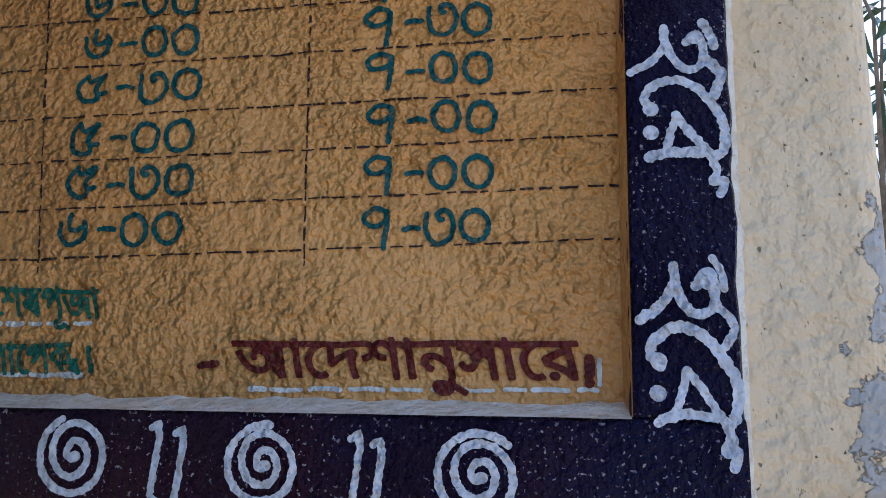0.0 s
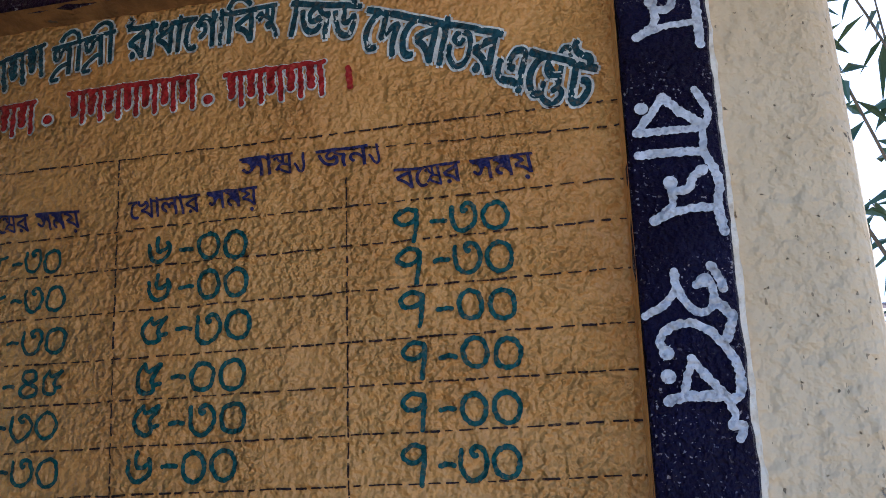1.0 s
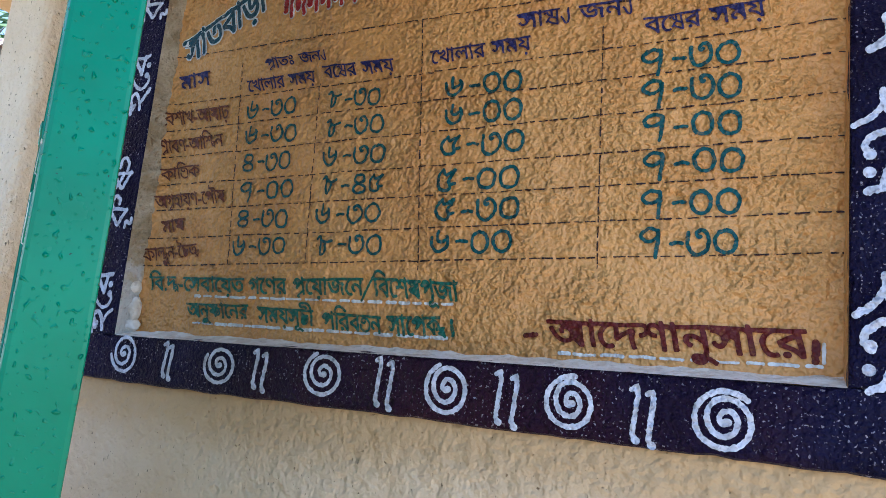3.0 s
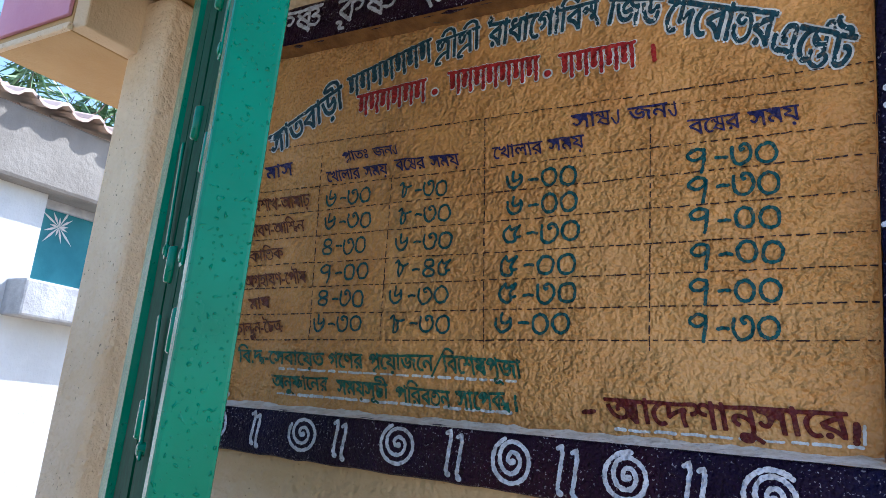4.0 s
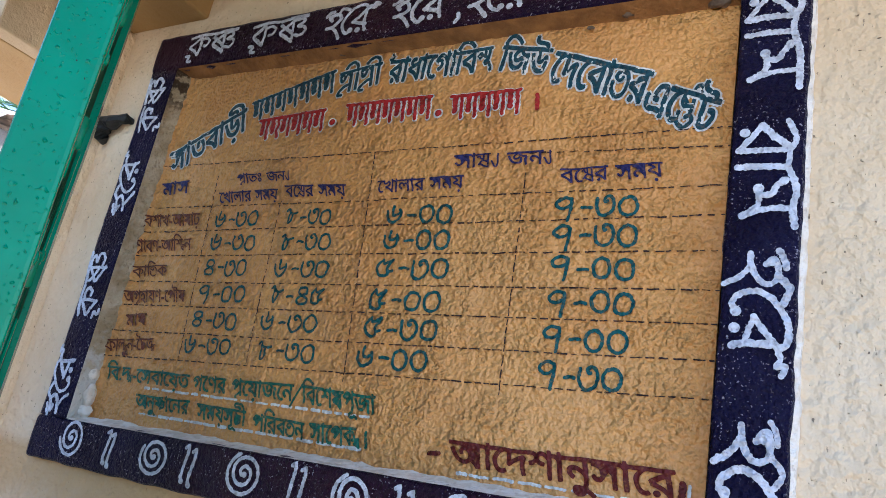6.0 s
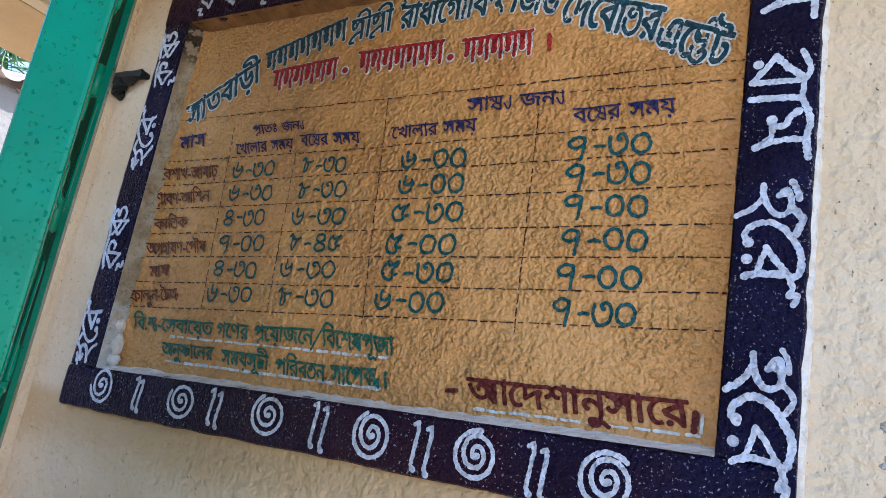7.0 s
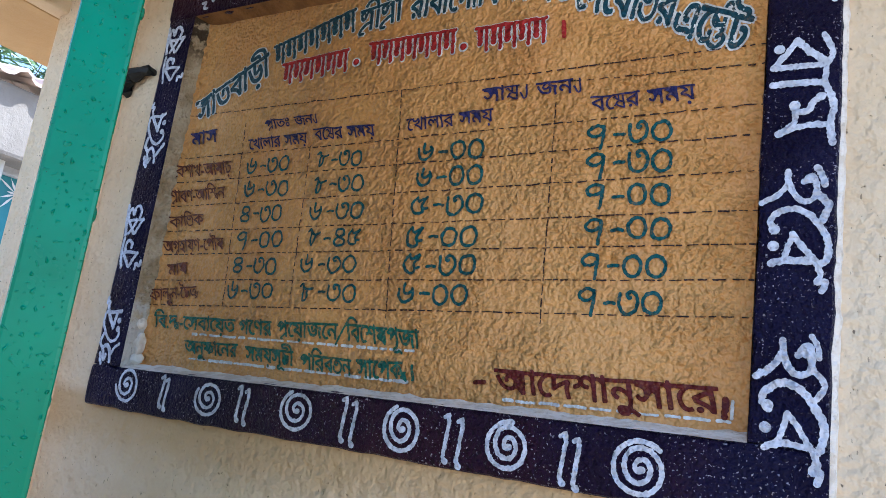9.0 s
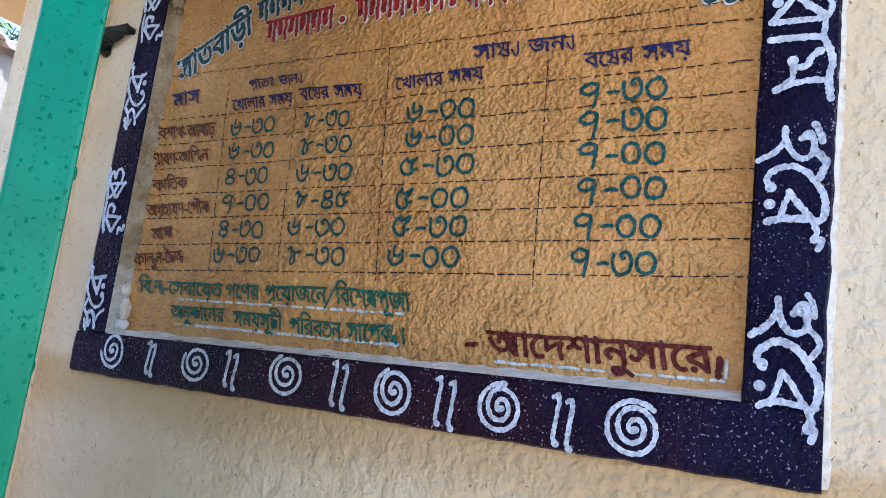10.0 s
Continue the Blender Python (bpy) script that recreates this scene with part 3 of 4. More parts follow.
border_bar((OUT[1][0], IN[1][1]), (OUT[2][0], IN[2][1]), IN[1], IN[2], "border")


def wedge(a, b, depth_in, material, label, steps=90, seed=0, rag=1.0):
    """The sloping plaster fillet between the border's arris a-b, (x, z), and the ground, reaching in by depth_in."""
    bm = bmesh.new()
    rows = []
    for i in range(steps + 1):
        u = i / steps
        x, z = a[0] + u * (b[0] - a[0]), a[1] + u * (b[1] - a[1])
        k = 1 + 0.22 * rag * noise.noise(Vector((x * 18, z * 18, seed))) + 0.18 * rag * noise.noise(Vector((x * 70, z * 70, seed)))
        rows.append([bm.verts.new((x + depth_in[0] * t * k, RELIEF + 0.0035 + (0.036 - 0.0035) * t ** e, z + depth_in[1] * t * k)) for t, e in ((-0.12, 1), (0, 1), (0.3, 0.9), (0.65, 0.9), (1.0, 1.0))])
    for r0, r1 in zip(rows, rows[1:]):
        for k in range(4):
            bm.faces.new((r0[k], r0[k + 1], r1[k + 1], r1[k]))
    bmesh.ops.recalc_face_normals(bm, faces=bm.faces)
    for f in bm.faces:
        if f.normal.y > 0:
            f.normal_flip()
    return part("reveal", bm, material, board, label, smooth=True)


wedge(IN[0], IN[1], (0.0, 0.011), WASH_SPLASH, "whitewashed sill of the recess", rag=1.8)
wedge(IN[0], IN[3], (0.012, 0.0), WASH_DIRTY, "grimy unpainted edge of the recess", seed=4, rag=2.0)
wedge(IN[1], IN[2], (-0.004, 0.0), OCHRE, "ochre-painted edge of the recess", seed=7)
# the top fillet's dark colour stands in for the border's shadow
wedge(IN[3], IN[2], (0.0, -0.006), BORDER_SHADE, "underside of the border, coloured dark brown for its shade", seed=9, rag=1.6)

# lumps of whitewashed plaster left in the lower corner
for n, (x, z, rx, rz) in enumerate(((-0.788, 1.503, 0.011, 0.020), (-0.790, 1.474, 0.014, 0.012), (-0.792, 1.540, 0.008, 0.012))):
    bm = bmesh.new()
    bmesh.ops.create_icosphere(bm, subdivisions=3, radius=1.0)
    for v in bm.verts:
        k = 1 + 0.30 * noise.noise(v.co * 1.6 + Vector((n * 4.1, 0, 0))) + 0.16 * noise.noise(v.co * 5 + Vector((0, n * 2.7, 0)))
        v.co = Vector((x + v.co.x * rx * k, -0.008 + v.co.y * 0.012 * k, z + v.co.z * rz * k))
    part("plaster_lump", bm, WASH_SPLASH, board, smooth=True)

# whitewash left beside the border
bm = bmesh.new()
rows = []
for i in range(71):
    z = 1.382 + (2.256 - 1.382) * i / 70
    xo = 0.3685 + 0.006 * i / 70
    w = 0.0062 + 0.0025 * noise.noise(Vector((0, 0, z * 16))) + 0.0025 * noise.noise(Vector((3, 0, z * 70)))
    rows.append([bm.verts.new((xo - 0.004, FACE - 0.008, z)), bm.verts.new((xo + 0.004, FACE - 0.006, z)), bm.verts.new((xo + w * 0.6, FACE - 0.003, z)), bm.verts.new((xo + w, FACE + 0.001, z))])
for a, b in zip(rows, rows[1:]):
    for k in range(3):
        bm.faces.new((a[k], a[k + 1], b[k + 1], b[k]))
part("whitewash_edge", bm, WASH_SPLASH, board, "white undercoat showing beside the border", smooth=True)

# the table's ruled lines, painted as dashes
rnd = random.Random(4)


def ruled(a, b, dash=0.010, width=0.0019):
    bm = bmesh.new()
    length = math.hypot(b[0] - a[0], b[1] - a[1])
    s = 0.0
    while s < length:
        d = dash * rnd.uniform(0.5, 1.5)
        e = min(s + d, length)
        pts = []
        for k in range(4):
            u = (s + (e - s) * k / 3) / length
            pts.append((a[0] + u * (b[0] - a[0]), a[1] + u * (b[1] - a[1]) + 0.0012 * noise.noise(Vector((a[0] + u * 30, a[1] * 9, 1)))))
        stroke(bm, pts, width * rnd.uniform(0.6, 1.25), -0.0012)
        s = e + dash * rnd.uniform(0.2, 1.0)
    part("ruled_line", bm, RULE_INK, board)


for a, b in (((-0.80, 1.962), (0.285, 1.966)), ((0.0, 1.944), (0.285, 1.938)), ((-0.80, 1.873), (-0.25, 1.875)), ((-0.25, 1.877), (0.285, 1.882)),
             ((-0.80, 1.822), (0.285, 1.841)), ((-0.80, 1.773), (0.285, 1.793)), ((-0.80, 1.722), (0.285, 1.742)), ((-0.80, 1.676), (0.285, 1.699)),
             ((-0.80, 1.626), (0.285, 1.654)), ((-0.80, 1.578), (0.285, 1.608)), ((-0.28, 1.962), (-0.245, 1.58)), ((0.0, 1.912), (0.011, 1.586)),
             ((-0.632, 1.935), (-0.600, 1.585)), ((-0.460, 1.880), (-0.444, 1.588))):
    ruled(a, b)

# title: one word after the other along a shallow arch
for text, a, b, h in (("সাতবাড়ী", (-0.780, 1.990), (-0.606, 2.078), 0.046), ("SS", (-0.396, 2.128), (-0.308, 2.140), 0.042),
                      ("MরাধােগািবH", (-0.292, 2.139), (-0.090, 2.140), 0.043), ("িজউ", (-0.072, 2.139), (0.013, 2.122), 0.045),
                      ("েদেবাVর", (0.022, 2.115), (0.172, 2.060), 0.050), ("এেTট", (0.172, 2.046), (0.268, 2.004), 0.048)):
    k = math.hypot(b[0] - a[0], b[1] - a[1])
    lettering(text, a, b, ((b[1] - a[1]) / k * h * 0.6, -h), 0.0, TITLE_INK, board, 0.020, outline=OUTLINE_INK)
word_bars((-0.594, 2.088), (-0.410, 2.136), (0.008, -0.042), TITLE_INK, OUTLINE_INK, board, 7)
for a, b, n in (((-0.562, 2.046), (-0.410, 2.056), 6), ((-0.362, 2.060), (-0.190, 2.060), 7), ((-0.152, 2.055), (-0.030, 2.055), 5)):
    word_bars(a, b, (0.004, -0.040), RED_INK, OUTLINE_INK, board, n)

# table heads and months
for text, a, b, h, ink in (("মাস", (-0.779, 1.925), (-0.704, 1.929), 0.026, BLUE_INK), ("পRাতঃ জনY", (-0.583, 1.935), (-0.460, 1.938), 0.018, BLUE_INK),
                           ("েখালার সময়", (-0.616, 1.900), (-0.474, 1.904), 0.021, BLUE_INK), ("বেNর সময়", (-0.459, 1.909), (-0.326, 1.907), 0.022, BLUE_INK),
                           ("সাNY", (-0.125, 1.948), (-0.050, 1.948), 0.024, BLUE_INK), ("জনY", (-0.036, 1.947), (0.034, 1.947), 0.022, BLUE_INK),
                           ("েখালার সময়", (-0.261, 1.909), (-0.102, 1.913), 0.021, BLUE_INK), ("বেNর সময়", (0.053, 1.915), (0.198, 1.919), 0.022, BLUE_INK),
                           ("ৈবশাখ-আষাঢ়", (-0.806, 1.856), (-0.650, 1.860), 0.024, BROWN_INK), ("শRাবণ-আি{শ|ব}ন", (-0.800, 1.803), (-0.655, 1.809), 0.022, BROWN_INK),
                           ("কািVক", (-0.787, 1.751), (-0.697, 1.757), 0.021, BROWN_INK), ("অগRহায়ণ-েপৗষ", (-0.789, 1.702), (-0.630, 1.710), 0.022, BROWN_INK),
                           ("মাঘ", (-0.767, 1.657), (-0.712, 1.662), 0.021, BROWN_INK), ("ফা{ল|গ}ুন-ৈচ{ত|র}", (-0.797, 1.607), (-0.672, 1.618), 0.021, BROWN_INK)):
    lettering(text, a, b, (0.008 if a[0] < -0.3 else 0.004, -h), 0.0, ink, board, 0.011)

# opening and closing times
TIMES = (("৬-৩০", "৮-৩০", "৬-০০", "৭-৩০"), ("৬-৩০", "৮-৩০", "৬-০০", "৭-৩০"), ("৪-৩০", "৬-৩০", "৫-৩০", "৭-০০"),
         ("৭-০০", "৮-৪৫", "৫-০০", "৭-০০"), ("৪-৩০", "৬-৩০", "৫-৩০", "৭-০০"), ("৬-৩০", "৮-৩০", "৬-০০", "৭-৩০"))
SPANS = (((-0.606, 1.861, -0.503), (-0.437, 1.862, -0.341), (-0.229, 1.864, -0.110), (0.054, 1.870, 0.171)),
         ((-0.601, 1.815, -0.494), (-0.434, 1.817, -0.330), (-0.225, 1.822, -0.107), (0.056, 1.828, 0.174)),
         ((-0.598, 1.768, -0.500), (-0.434, 1.769, -0.321), (-0.227, 1.775, -0.100), (0.060, 1.781, 0.175)),
         ((-0.595, 1.720, -0.486), (-0.428, 1.723, -0.319), (-0.228, 1.724, -0.103), (0.062, 1.733, 0.179)),
         ((-0.592, 1.672, -0.490), (-0.434, 1.677, -0.318), (-0.226, 1.680, -0.099), (0.062, 1.683, 0.176)),
         ((-0.594, 1.626, -0.487), (-0.425, 1.630, -0.309), (-0.228, 1.635, -0.107), (0.062, 1.635, 0.174)))
NUMERALS = {
    "০": "50,100 20,88 4,55 16,14 50,0 84,14 96,55 80,90 50,100",
    "৩": "4,92 0,50 16,12 48,0 84,18 100,55 88,90 62,100 42,88 50,72 60,76",
    "৬": "4,74 6,36 28,4 56,2 86,24 94,60 86,78;42,104 38,66 44,48 66,50 92,68",
    "৫": "36,100 12,74 4,42 18,10 48,0 70,12 68,38;36,100 50,74 96,98;96,98 70,62 64,42 74,28 96,32",
    "৭": "84,92 44,102 6,76 14,52 48,46 84,68 84,92 86,60 80,20 72,-22",
    "৮": "0,86 22,100 27,70 23,30 27,3 44,8 56,34 58,64;29,78 60,66 100,76",
    "৪": "48,52 14,68 20,94 50,102 80,92 84,68 48,52 10,32 16,6 50,0 86,8 90,34 48,52",
    "-": "0,46 50,50 100,46",
}


def numerals(text, x0, x1, z, h, width, ink):
    """A painted time such as 7-30: four strokes of the brush across x0..x1, its top at z."""
    bm = bmesh.new()
    hand = random.Random(round(x0 * 977 + z * 3571))
    for char, (u0, u1) in zip(text, ((0.0, 0.235), (0.335, 0.455), (0.51, 0.725), (0.775, 1.0))):
        a, b = x0 + u0 * (x1 - x0), x0 + u1 * (x1 - x0)
        dz, k = hand.uniform(-0.0015, 0.0015), hand.uniform(0.94, 1.06)
        for line in NUMERALS[char].split(";"):
            pts = [tuple(float(v) / 100 for v in p.split(",")) for p in line.split()]
            pts = [(a + (px + hand.uniform(-0.02, 0.02)) * (b - a) + 0.10 * h * (py - 0.5) * -0.5, z + dz - h * k + (py + hand.uniform(-0.02, 0.02)) * h * k) for px, py in pts]
            stroke(bm, curve_through(pts), width, -0.0016)
    part("lettering", bm, ink, board)


for texts, spans in zip(TIMES, SPANS):
    for col, (text, (x0, z, x1)) in enumerate(zip(texts, spans)):
        numerals(text, x0, x1, z, 0.0285 if col > 1 else 0.0265, 0.0048 if col > 1 else 0.0041, TEAL_INK)

# notes below the table
for text, a, b, h, ink in (("িব.{দ|র}-েসবােয়ত", (-0.772, 1.560), (-0.560, 1.561), 0.023, TEAL_FADED), ("গেণর পRেয়াজেন", (-0.550, 1.561), (-0.335, 1.566), 0.024, TEAL_FADED),
                           ("িবেশষপূজা", (-0.318, 1.567), (-0.180, 1.564), 0.026, TEAL_FADED), ("অনু{ষ|ঠ}ােনর", (-0.676, 1.517), (-0.545, 1.519), 0.022, TEAL_FADED),
                           ("সময়সূচী", (-0.525, 1.517), (-0.416, 1.516), 0.023, TEAL_FADED), ("পিরবVন", (-0.400, 1.514), (-0.297, 1.512), 0.024, TEAL_FADED),
                           ("সােপ{ক|ষ}", (-0.287, 1.513), (-0.196, 1.516), 0.026, TEAL_FADED)):
    lettering(text, a, b, (0.006, -h), 0.0, ink, board, 0.018)
lettering("আেদশানুসাের", (-0.049, 1.519), (0.246, 1.522), (0.006, -0.030), 0.0, MAROON_INK, board, 0.022)
for pts, w, ink in (([(-0.332, 1.534), (-0.318, 1.568)], 0.004, TEAL_FADED), ([(-0.184, 1.512), (-0.180, 1.492)], 0.005, TEAL_FADED), ([(-0.077, 1.498), (-0.062, 1.500)], 0.006, MAROON_INK),
                    ([(0.256, 1.509), (0.256, 1.489)], 0.008, MAROON_INK), ([(0.264, 1.508), (0.264, 1.488)], 0.004, OUTLINE_INK), ([(-0.001, 2.042), (0.002, 2.019)], 0.007, RED_INK),
                    ([(-0.388, 2.028), (-0.386, 2.028)], 0.017, OUTLINE_INK), ([(-0.172, 2.026), (-0.170, 2.026)], 0.017, OUTLINE_INK)):
    bm = bmesh.new()
    stroke(bm, pts, w, -0.0022)
    part("brush_stroke", bm, ink, board)
for x, z in ((-0.387, 2.028), (-0.171, 2.026)):
    bm = bmesh.new()
    stroke(bm, [(x, z), (x + 0.001, z)], 0.0115, -0.0034)
    part("brush_stroke", bm, RED_INK, board)
for a, b in (((-0.660, 1.530), (-0.185, 1.534)), ((-0.658, 1.486), (-0.189, 1.488)), ((-0.030, 1.479), (0.262, 1.484))):
    bm = bmesh.new()
    s = a[0]
    while s < b[0]:
        e = min(s + rnd.uniform(0.010, 0.030), b[0])
        z0 = a[1] + (b[1] - a[1]) * (s - a[0]) / (b[0] - a[0])
        stroke(bm, [(s, z0), ((s + e) / 2, z0 + rnd.uniform(-0.001, 0.001)), (e, z0)], rnd.uniform(0.003, 0.0055), -0.0014)
        s = e + rnd.uniform(0.004, 0.010)
    part("underline", bm, OUTLINE_INK, board, "dashed white underline")

# border lettering, brushed by hand: strokes of each word, along it and up from foot to head line in hundredths
TOP_Y = RELIEF - 0.0018
BRUSHED = {
    "হরে": "1,81 8,91 15,94;14,62 8,74 15,81 24,81 29,65 24,49 15,40 6,37;15,38 24,22 32,-3;23,82 28,96 34,100 44,91;53,19 47,9 39,21 35,44 40,71 51,90 62,100 74,99 78,90;55,47 67,40 78,32;55,47 66,65 77,84;80,13 77,35 77,78;77,84 86,90 92,85 91,99 99,93",
    "রাম": "0,87 16,103 29,93 45,90;4,44 16,26 29,6;4,44 14,68 24,88;29,6 28,47 28,88;45,6 44,49 44,91;46,91 64,103 81,101 99,103;64,40 71,43 81,41 90,16;69,46 70,63 62,74 56,87;90,16 83,56 82,99",
    "কৃষ্ণ": "0,92 14,98 30,100 46,96;23,98 24,52 22,10;22,92 10,68 2,50 12,32 22,12;25,80 34,84 42,70 38,50 32,48;-2,12 5,10 3,-12 10,-16;52,96 74,101 100,100;75,100 76,50 77,4;75,86 63,68 54,48 64,28 77,8;54,78 64,60 75,40;77,90 90,92 95,78 84,64 95,58 99,40 91,24 80,30",
}
DOTS = {"হরে": ((52, 18), (66, 15), (12, 72)), "রাম": ((12, 16), (64, 41), (57, 84)), "কৃষ্ণ": ()}


def brushed(text, start, along, up, weight, seed):
    """A brushed word: foot of its first letter, (x, z), its way along the line and its way up to the head line."""
    hand = random.Random(seed)
    bm = bmesh.new()

    def at(px, py):
        u, v = (px + hand.uniform(-1.0, 1.0)) / 100, (py + hand.uniform(-1.5, 1.5)) / 100
        return (start[0] + u * along[0] + v * up[0], start[1] + u * along[1] + v * up[1])
    for n, line in enumerate(BRUSHED[text].split(";")):
        pts = [at(*(float(v) for v in p.split(","))) for p in line.split()]
        stroke(bm, curve_through(pts, 6), weight * hand.uniform(0.85, 1.2), TOP_Y - 0.0001 * n)
    for n, (px, py) in enumerate(DOTS[text]):
        c = at(px, py)
        stroke(bm, [c, (c[0] + 0.0008, c[1] - 0.0004)], weight * (1.65 if n < 2 else 1.4), TOP_Y - 0.0012 - 0.0001 * n)
    part("lettering", bm, WHITE_INK, board)


for n, (text, z0, z1) in enumerate((("রাম", 2.144, 1.995), ("রাম", 1.951, 1.811), ("হরে", 1.786, 1.637), ("হরে", 1.588, 1.430))):
    brushed(text, (0.294, z0), (0.001, z1 - z0), (0.067, -0.003), 0.0074, n)
for n, (text, x0, x1, zf, h) in enumerate((("কৃষ্ণ", -0.782, -0.655, 2.190, 0.052), ("কৃষ্ণ", -0.608, -0.474, 2.187, 0.055), ("হরে", -0.430, -0.312, 2.181, 0.062), ("হরে", -0.284, -0.160, 2.182, 0.060),
                                           ("হরে", -0.138, -0.012, 2.178, 0.062), ("রাম", 0.010, 0.120, 2.180, 0.058), ("হরে", 0.138, 0.256, 2.175, 0.060), ("রাম", 0.266, 0.362, 2.180, 0.054))):
    brushed(text, (x0, zf), (x1 - x0, 0.0), (-0.002, h), 0.0071, 20 + n)
for n, (text, z0, z1) in enumerate((("হরে", 1.456, 1.584), ("কৃষ্ণ", 1.643, 1.766), ("হরে", 1.846, 1.986), ("কৃষ্ণ", 2.030, 2.152))):
    brushed(text, (-0.808, z0), (-0.010, z1 - z0), (-0.053, 0.0), 0.0068, 40 + n)
bm = bmesh.new()
stroke(bm, [(-0.149, 2.190), (-0.147, 2.182), (-0.152, 2.174)], 0.0075, TOP_Y)
part("comma", bm, WHITE_INK, board)
# spirals, each wound by hand from its middle
for n, (x, z, rx, rz, turns) in enumerate(((-0.765, 1.427, 0.030, 0.030, 2.3), (-0.554, 1.424, 0.030, 0.029, 2.4), (-0.360, 1.426, 0.032, 0.031, 2.5), (-0.165, 1.423, 0.030, 0.033, 2.5), (-0.001, 1.421, 0.029, 0.032, 2.6), (0.171, 1.418, 0.032, 0.033, 2.7))):
    bm = bmesh.new()
    hand = random.Random(70 + n)
    wob, phase = hand.uniform(0.02, 0.05), hand.uniform(0, 6)
    pts = []
    for k in range(110):
        t = k / 109
        a = math.tau * turns * t + 1.1 + 0.4 * hand.random() * 0.02
        r = min(0.97, 0.06 + 1.10 * t) * (1 + wob * math.sin(2.3 * a + phase))
        pts.append((x + rx * r * math.cos(-a), z + rz * r * math.sin(-a)))
    stroke(bm, pts, 0.0058 if n < 3 else 0.0064, TOP_Y)
    stroke(bm, [pts[0], (pts[0][0] + 0.002, pts[0][1])], 0.0085, TOP_Y - 0.0003)
    part("spiral", bm, WHITE_INK, board)
for x, z0, z1, gap in ((-0.662, 1.450, 1.397, 0.012), (-0.473, 1.450, 1.396, 0.017), (-0.258, 1.454, 1.392, 0.019), (-0.081, 1.450, 1.388, 0.021), (0.085, 1.446, 1.386, 0.018)):
    for side in (-0.5, 0.5):
        bm = bmesh.new()
        dz = -0.004 * (side > 0)
        pts = [(x + side * gap - 0.006, z0 + dz - 0.004), (x + side * gap, z0 + dz), (x + side * gap + 0.001, z0 + dz - 0.012), (x + side * gap - 0.001, (z0 + z1) / 2 + dz), (x + side * gap - 0.003, z1 + dz + 0.006), (x + side * gap + 0.002, z1 + dz)]
        stroke(bm, pts, 0.0062, TOP_Y)
        stroke(bm, [pts[-1], (pts[-1][0] - 0.002, pts[-1][1] + 0.001)], 0.0085, TOP_Y - 0.0003)
        part("tally_mark", bm, WHITE_INK, board)

MUD = ((0.258, 2.158, 0.011), (0.128, 2.162, 0.0085), (-0.395, 2.166, 0.006), (0.072, 2.146, 0.004))
# mud daubed by wasps under the top of the border
for n, (x, z, r) in enumerate(MUD):
    bm = bmesh.new()
    bmesh.ops.create_icosphere(bm, subdivisions=3, radius=1.0)
    for v in bm.verts:
        k = 1 + 0.35 * noise.noise(v.co * 1.7 + Vector((n * 3.1, 0, 0))) + 0.18 * noise.noise(v.co * 5 + Vector((0, n * 2.3, 0)))
        v.co = Vector((x + v.co.x * r * 1.5 * k, -0.008 + v.co.y * r * 0.8 * k, z + v.co.z * r * 0.7 * k))
    tagged(part("mud_nest", bm, MUD_MAT, smooth=True), "dried grey-brown mud wasp nest under the border", "mud nest", "mud nests")

# ---- the folded gate ----
LEAD, REAR = Vector((-0.194, -0.577, 0.0)), Vector((-0.742, -0.228, 0.0))
along = (REAR - LEAD).normalized()
across = Vector((-along.y, along.x, 0))
LEAF = Matrix(((along.x, across.x, 0, LEAD.x), (along.y, across.y, 0, LEAD.y), (0, 0, 1, 0), (0, 0, 0, 1)))
LEN = (REAR - LEAD).length
gate = holder("metal_gate", tuple(LEAD + Vector((0, 0, 0.04))), "folded collapsible steel gate in glossy chipped green enamel", "gate")
# the leading stile is a box section, its face square to the folded stack
bm = bmesh.new()
plan = [LEAD + across * 0.0255, LEAD - across * 0.0255]
plan += [plan[1] + along * 0.034, plan[0] + along * 0.034]
rings = []
for i in range(41):
    z = 0.04 + 2.30 * i / 40
    dent = 0.0012 * noise.noise(Vector((z * 3.0, 2.0, 5.0)))
    rings.append([bm.verts.new(p + Vector((dent, dent, z))) for p in plan])
for r0, r1 in zip(rings, rings[1:]):
    for q in range(4):
        bm.faces.new((r0[q], r0[(q + 1) % 4], r1[(q + 1) % 4], r1[q]))
bm.faces.new(rings[0][::-1])
bm.faces.new(rings[-1])
bmesh.ops.recalc_face_normals(bm, faces=bm.faces)
edges = [e for e in bm.edges if e.is_valid and abs(e.verts[0].co.z - e.verts[1].co.z) > 0.01]
bmesh.ops.bevel(bm, geom=edges, offset=0.004, segments=2, affect="EDGES", profile=0.5)
stile = part("stile", bm, GATE, gate)


def folded_channel(s, half, depth, name, material):
    """A pressed channel, its web across the stack and its two flanges behind it."""
    bm = bmesh.new()
    t = 0.003
    plan = [(s, -half), (s + depth, -half), (s + depth, -half + t), (s + t, -half + t), (s + t, half - t), (s + depth, half - t), (s + depth, half), (s, half)]
    rings = []
    for i in range(25):
        z = 0.042 + 2.25 * i / 24
        bow = 0.003 * noise.noise(Vector((s * 31, z * 2.2, 1)))
        rings.append([bm.verts.new(LEAF @ Vector((x + bow, y + bow, z))) for x, y in plan])
    for r0, r1 in zip(rings, rings[1:]):
        for q in range(8):
            bm.faces.new((r0[q], r0[(q + 1) % 8], r1[(q + 1) % 8], r1[q]))
    bm.faces.new(rings[0][::-1])
    bm.faces.new(rings[-1])
    bmesh.ops.recalc_face_normals(bm, faces=bm.faces)
    part(name, bm, material, gate)


